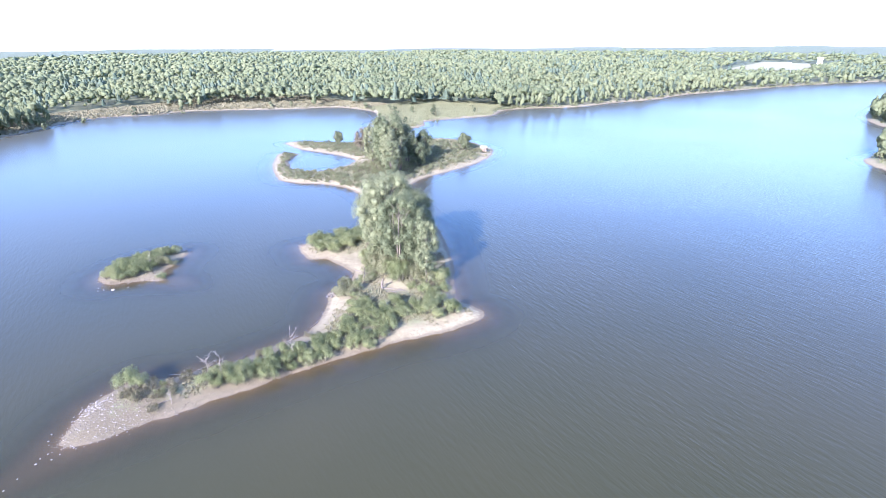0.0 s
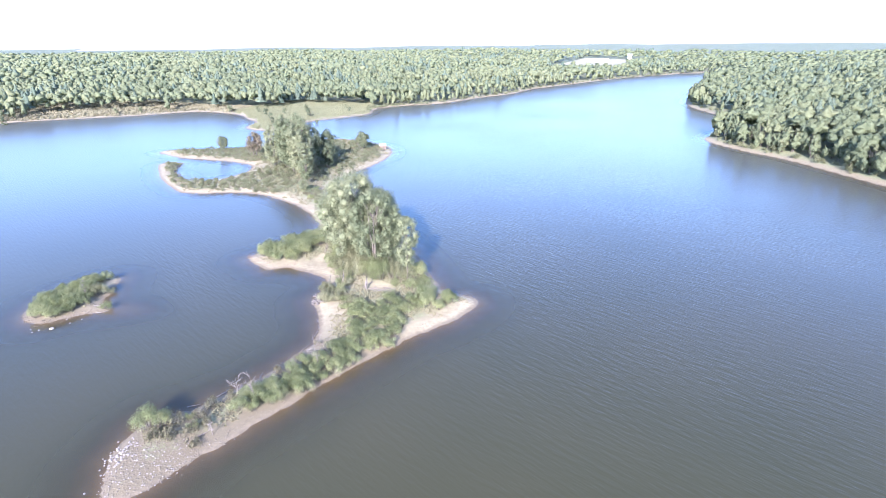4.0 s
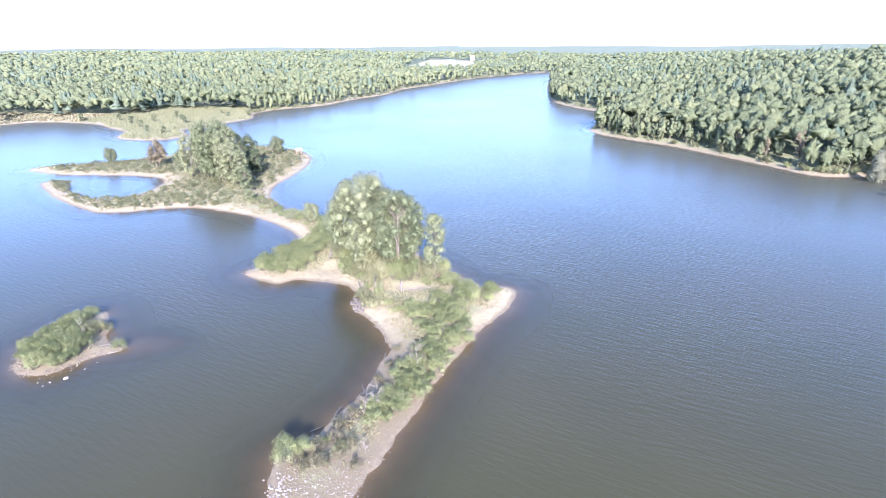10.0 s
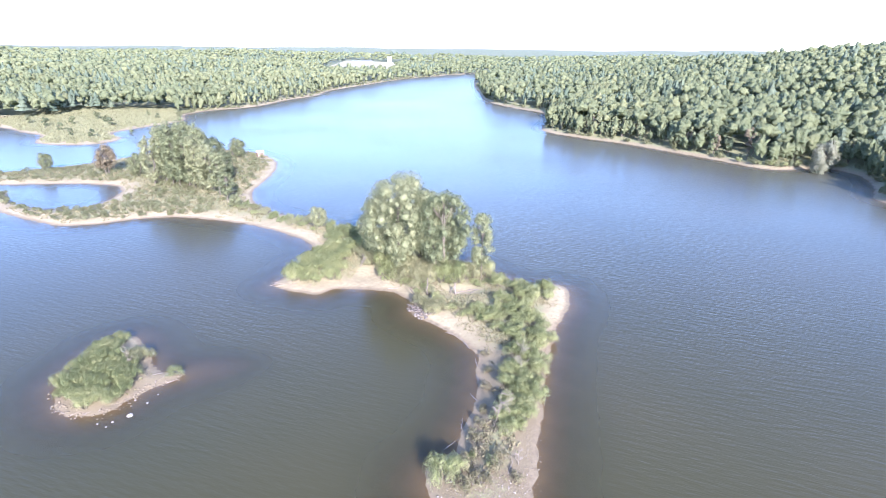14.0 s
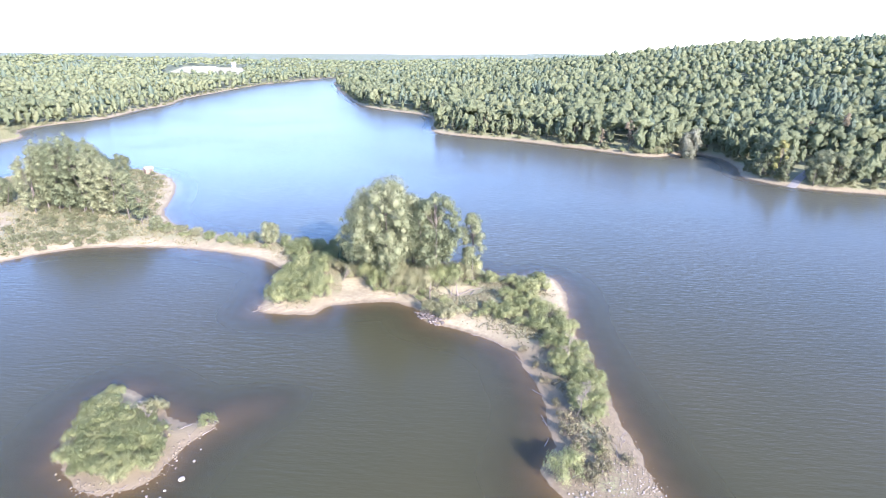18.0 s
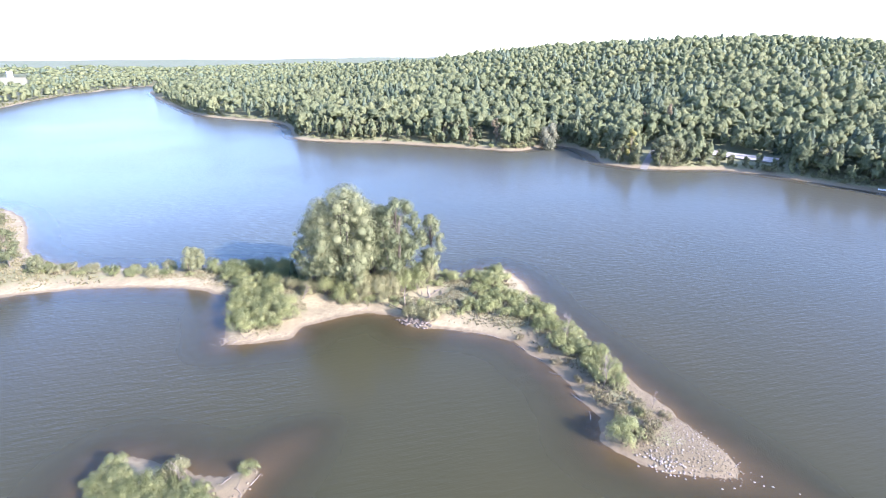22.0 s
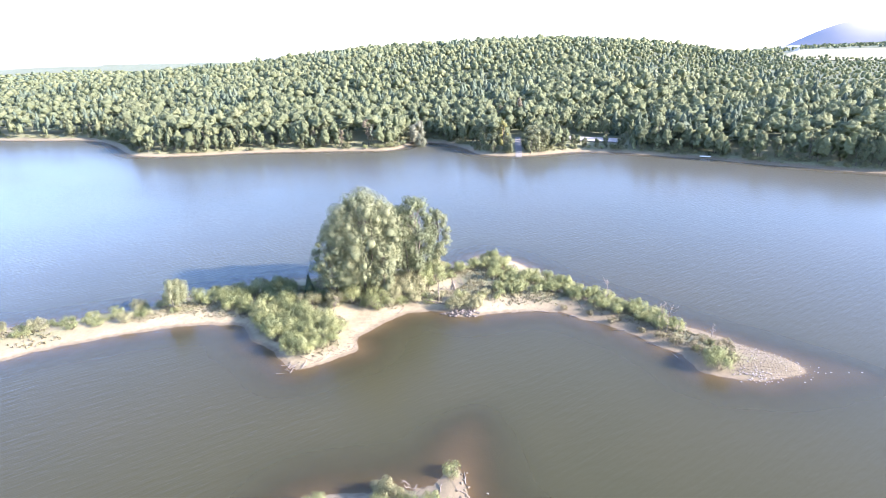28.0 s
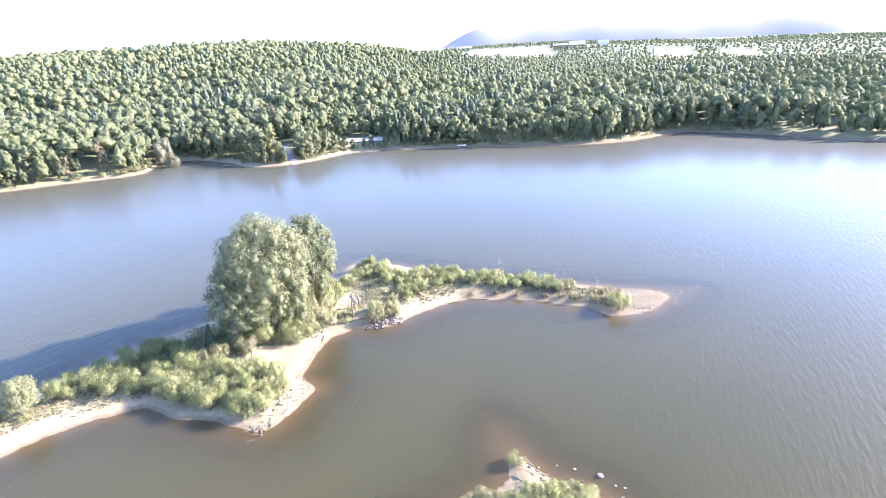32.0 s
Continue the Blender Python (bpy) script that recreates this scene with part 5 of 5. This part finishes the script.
for row, mat, label in zip(FIELDS, (STRAW, HAY, STRAW, HAY, STRAW), ("pale mown field beyond the woods", "green hay field beyond the woods", "pale mown field beyond the woods", "green hay field beyond the woods",
                                                                  "pale mown field on the far hill")):
    field(*row[:2], row[2] - 2, row[3] - 2, row[4], mat, label)


def barn(x, y, length, width, wall, roof, turn, walls=SHEET, top=SLATE, label="white metal farm shed with a grey roof"):
    thing = new("barn")
    part("wall", box((length, width, wall), (0, 0, wall / 2 - 0.5)), walls, thing)
    for s in (-1, 1):
        rise = math.degrees(math.atan2(roof, width / 2))
        bm = box((length + 0.8, math.hypot(roof, width / 2) + 0.5, 0.15), (0, 0, 0), 0.02)
        bmesh.ops.transform(bm, matrix=pose(0, s * width / 4, wall - 0.5 + roof / 2, -s * rise, 0, 0), verts=bm.verts)
        part("roof", bm, top, thing)
    part("door", box((4.0, 0.1, wall * 0.8), (length * 0.2, -width / 2 - 0.05, wall * 0.4 - 0.5)), BOARDS, thing)
    for k in range(5):
        part("window", box((1.4, 0.1, 0.9), (-length * 0.42 + k * length * 0.12, -width / 2 - 0.04, wall * 0.55)), GLASS, thing)
    thing.matrix_basis = pose(x, y, level(x, y) + 0.9, 0, 0, turn)
    return tagged(thing, label, "barn")


barn(606, -86, 17, 9, 4.5, 2.0, 77, BOARDS, SLATE, "low brown wooden barn beside the white-roofed one")
barn(594, -103, 18, 11, 5, 4.0, 75, BOARDS, SHEET, "dark wooden farm barn with a white metal roof")
barn(700, 24, 20, 9, 4, 2.5, 85)
barn(640, -150, 13, 8, 4, 2.5, 70)
barn(10, 1262, 8, 7, 9, 2.5, 10, SHEET, SLATE, "tall white farm building on the far hill")
barn(-45, 1160, 40, 10, 4, 2.0, 5)


def ridge(name, heading, far, width, height, seed, label):
    """A long far hill with a smooth crest."""
    c, s = math.sin(radians(heading)), math.cos(radians(heading))
    u, v = np.meshgrid(np.linspace(-1, 1, 60), np.linspace(-1, 1, 14))
    crest = (0.93 + 0.10 * np.exp(-((u + 0.40) / 0.07) ** 2) + 0.05 * np.sin(u * 9 + seed) + 0.02 * np.sin(u * 31)) / (1 + np.exp(-(u + 0.53) / 0.045))
    z = height * crest * (1 - v * v) * np.clip(2.5 * (1 - u**2), 0, 1) - 5
    x, y = -60 + c * (far + v * 350) + s * u * width, 90 + s * (far + v * 350) - c * u * width
    _, faces = sheet(np.arange(60), np.arange(14), np.zeros((14, 60)))
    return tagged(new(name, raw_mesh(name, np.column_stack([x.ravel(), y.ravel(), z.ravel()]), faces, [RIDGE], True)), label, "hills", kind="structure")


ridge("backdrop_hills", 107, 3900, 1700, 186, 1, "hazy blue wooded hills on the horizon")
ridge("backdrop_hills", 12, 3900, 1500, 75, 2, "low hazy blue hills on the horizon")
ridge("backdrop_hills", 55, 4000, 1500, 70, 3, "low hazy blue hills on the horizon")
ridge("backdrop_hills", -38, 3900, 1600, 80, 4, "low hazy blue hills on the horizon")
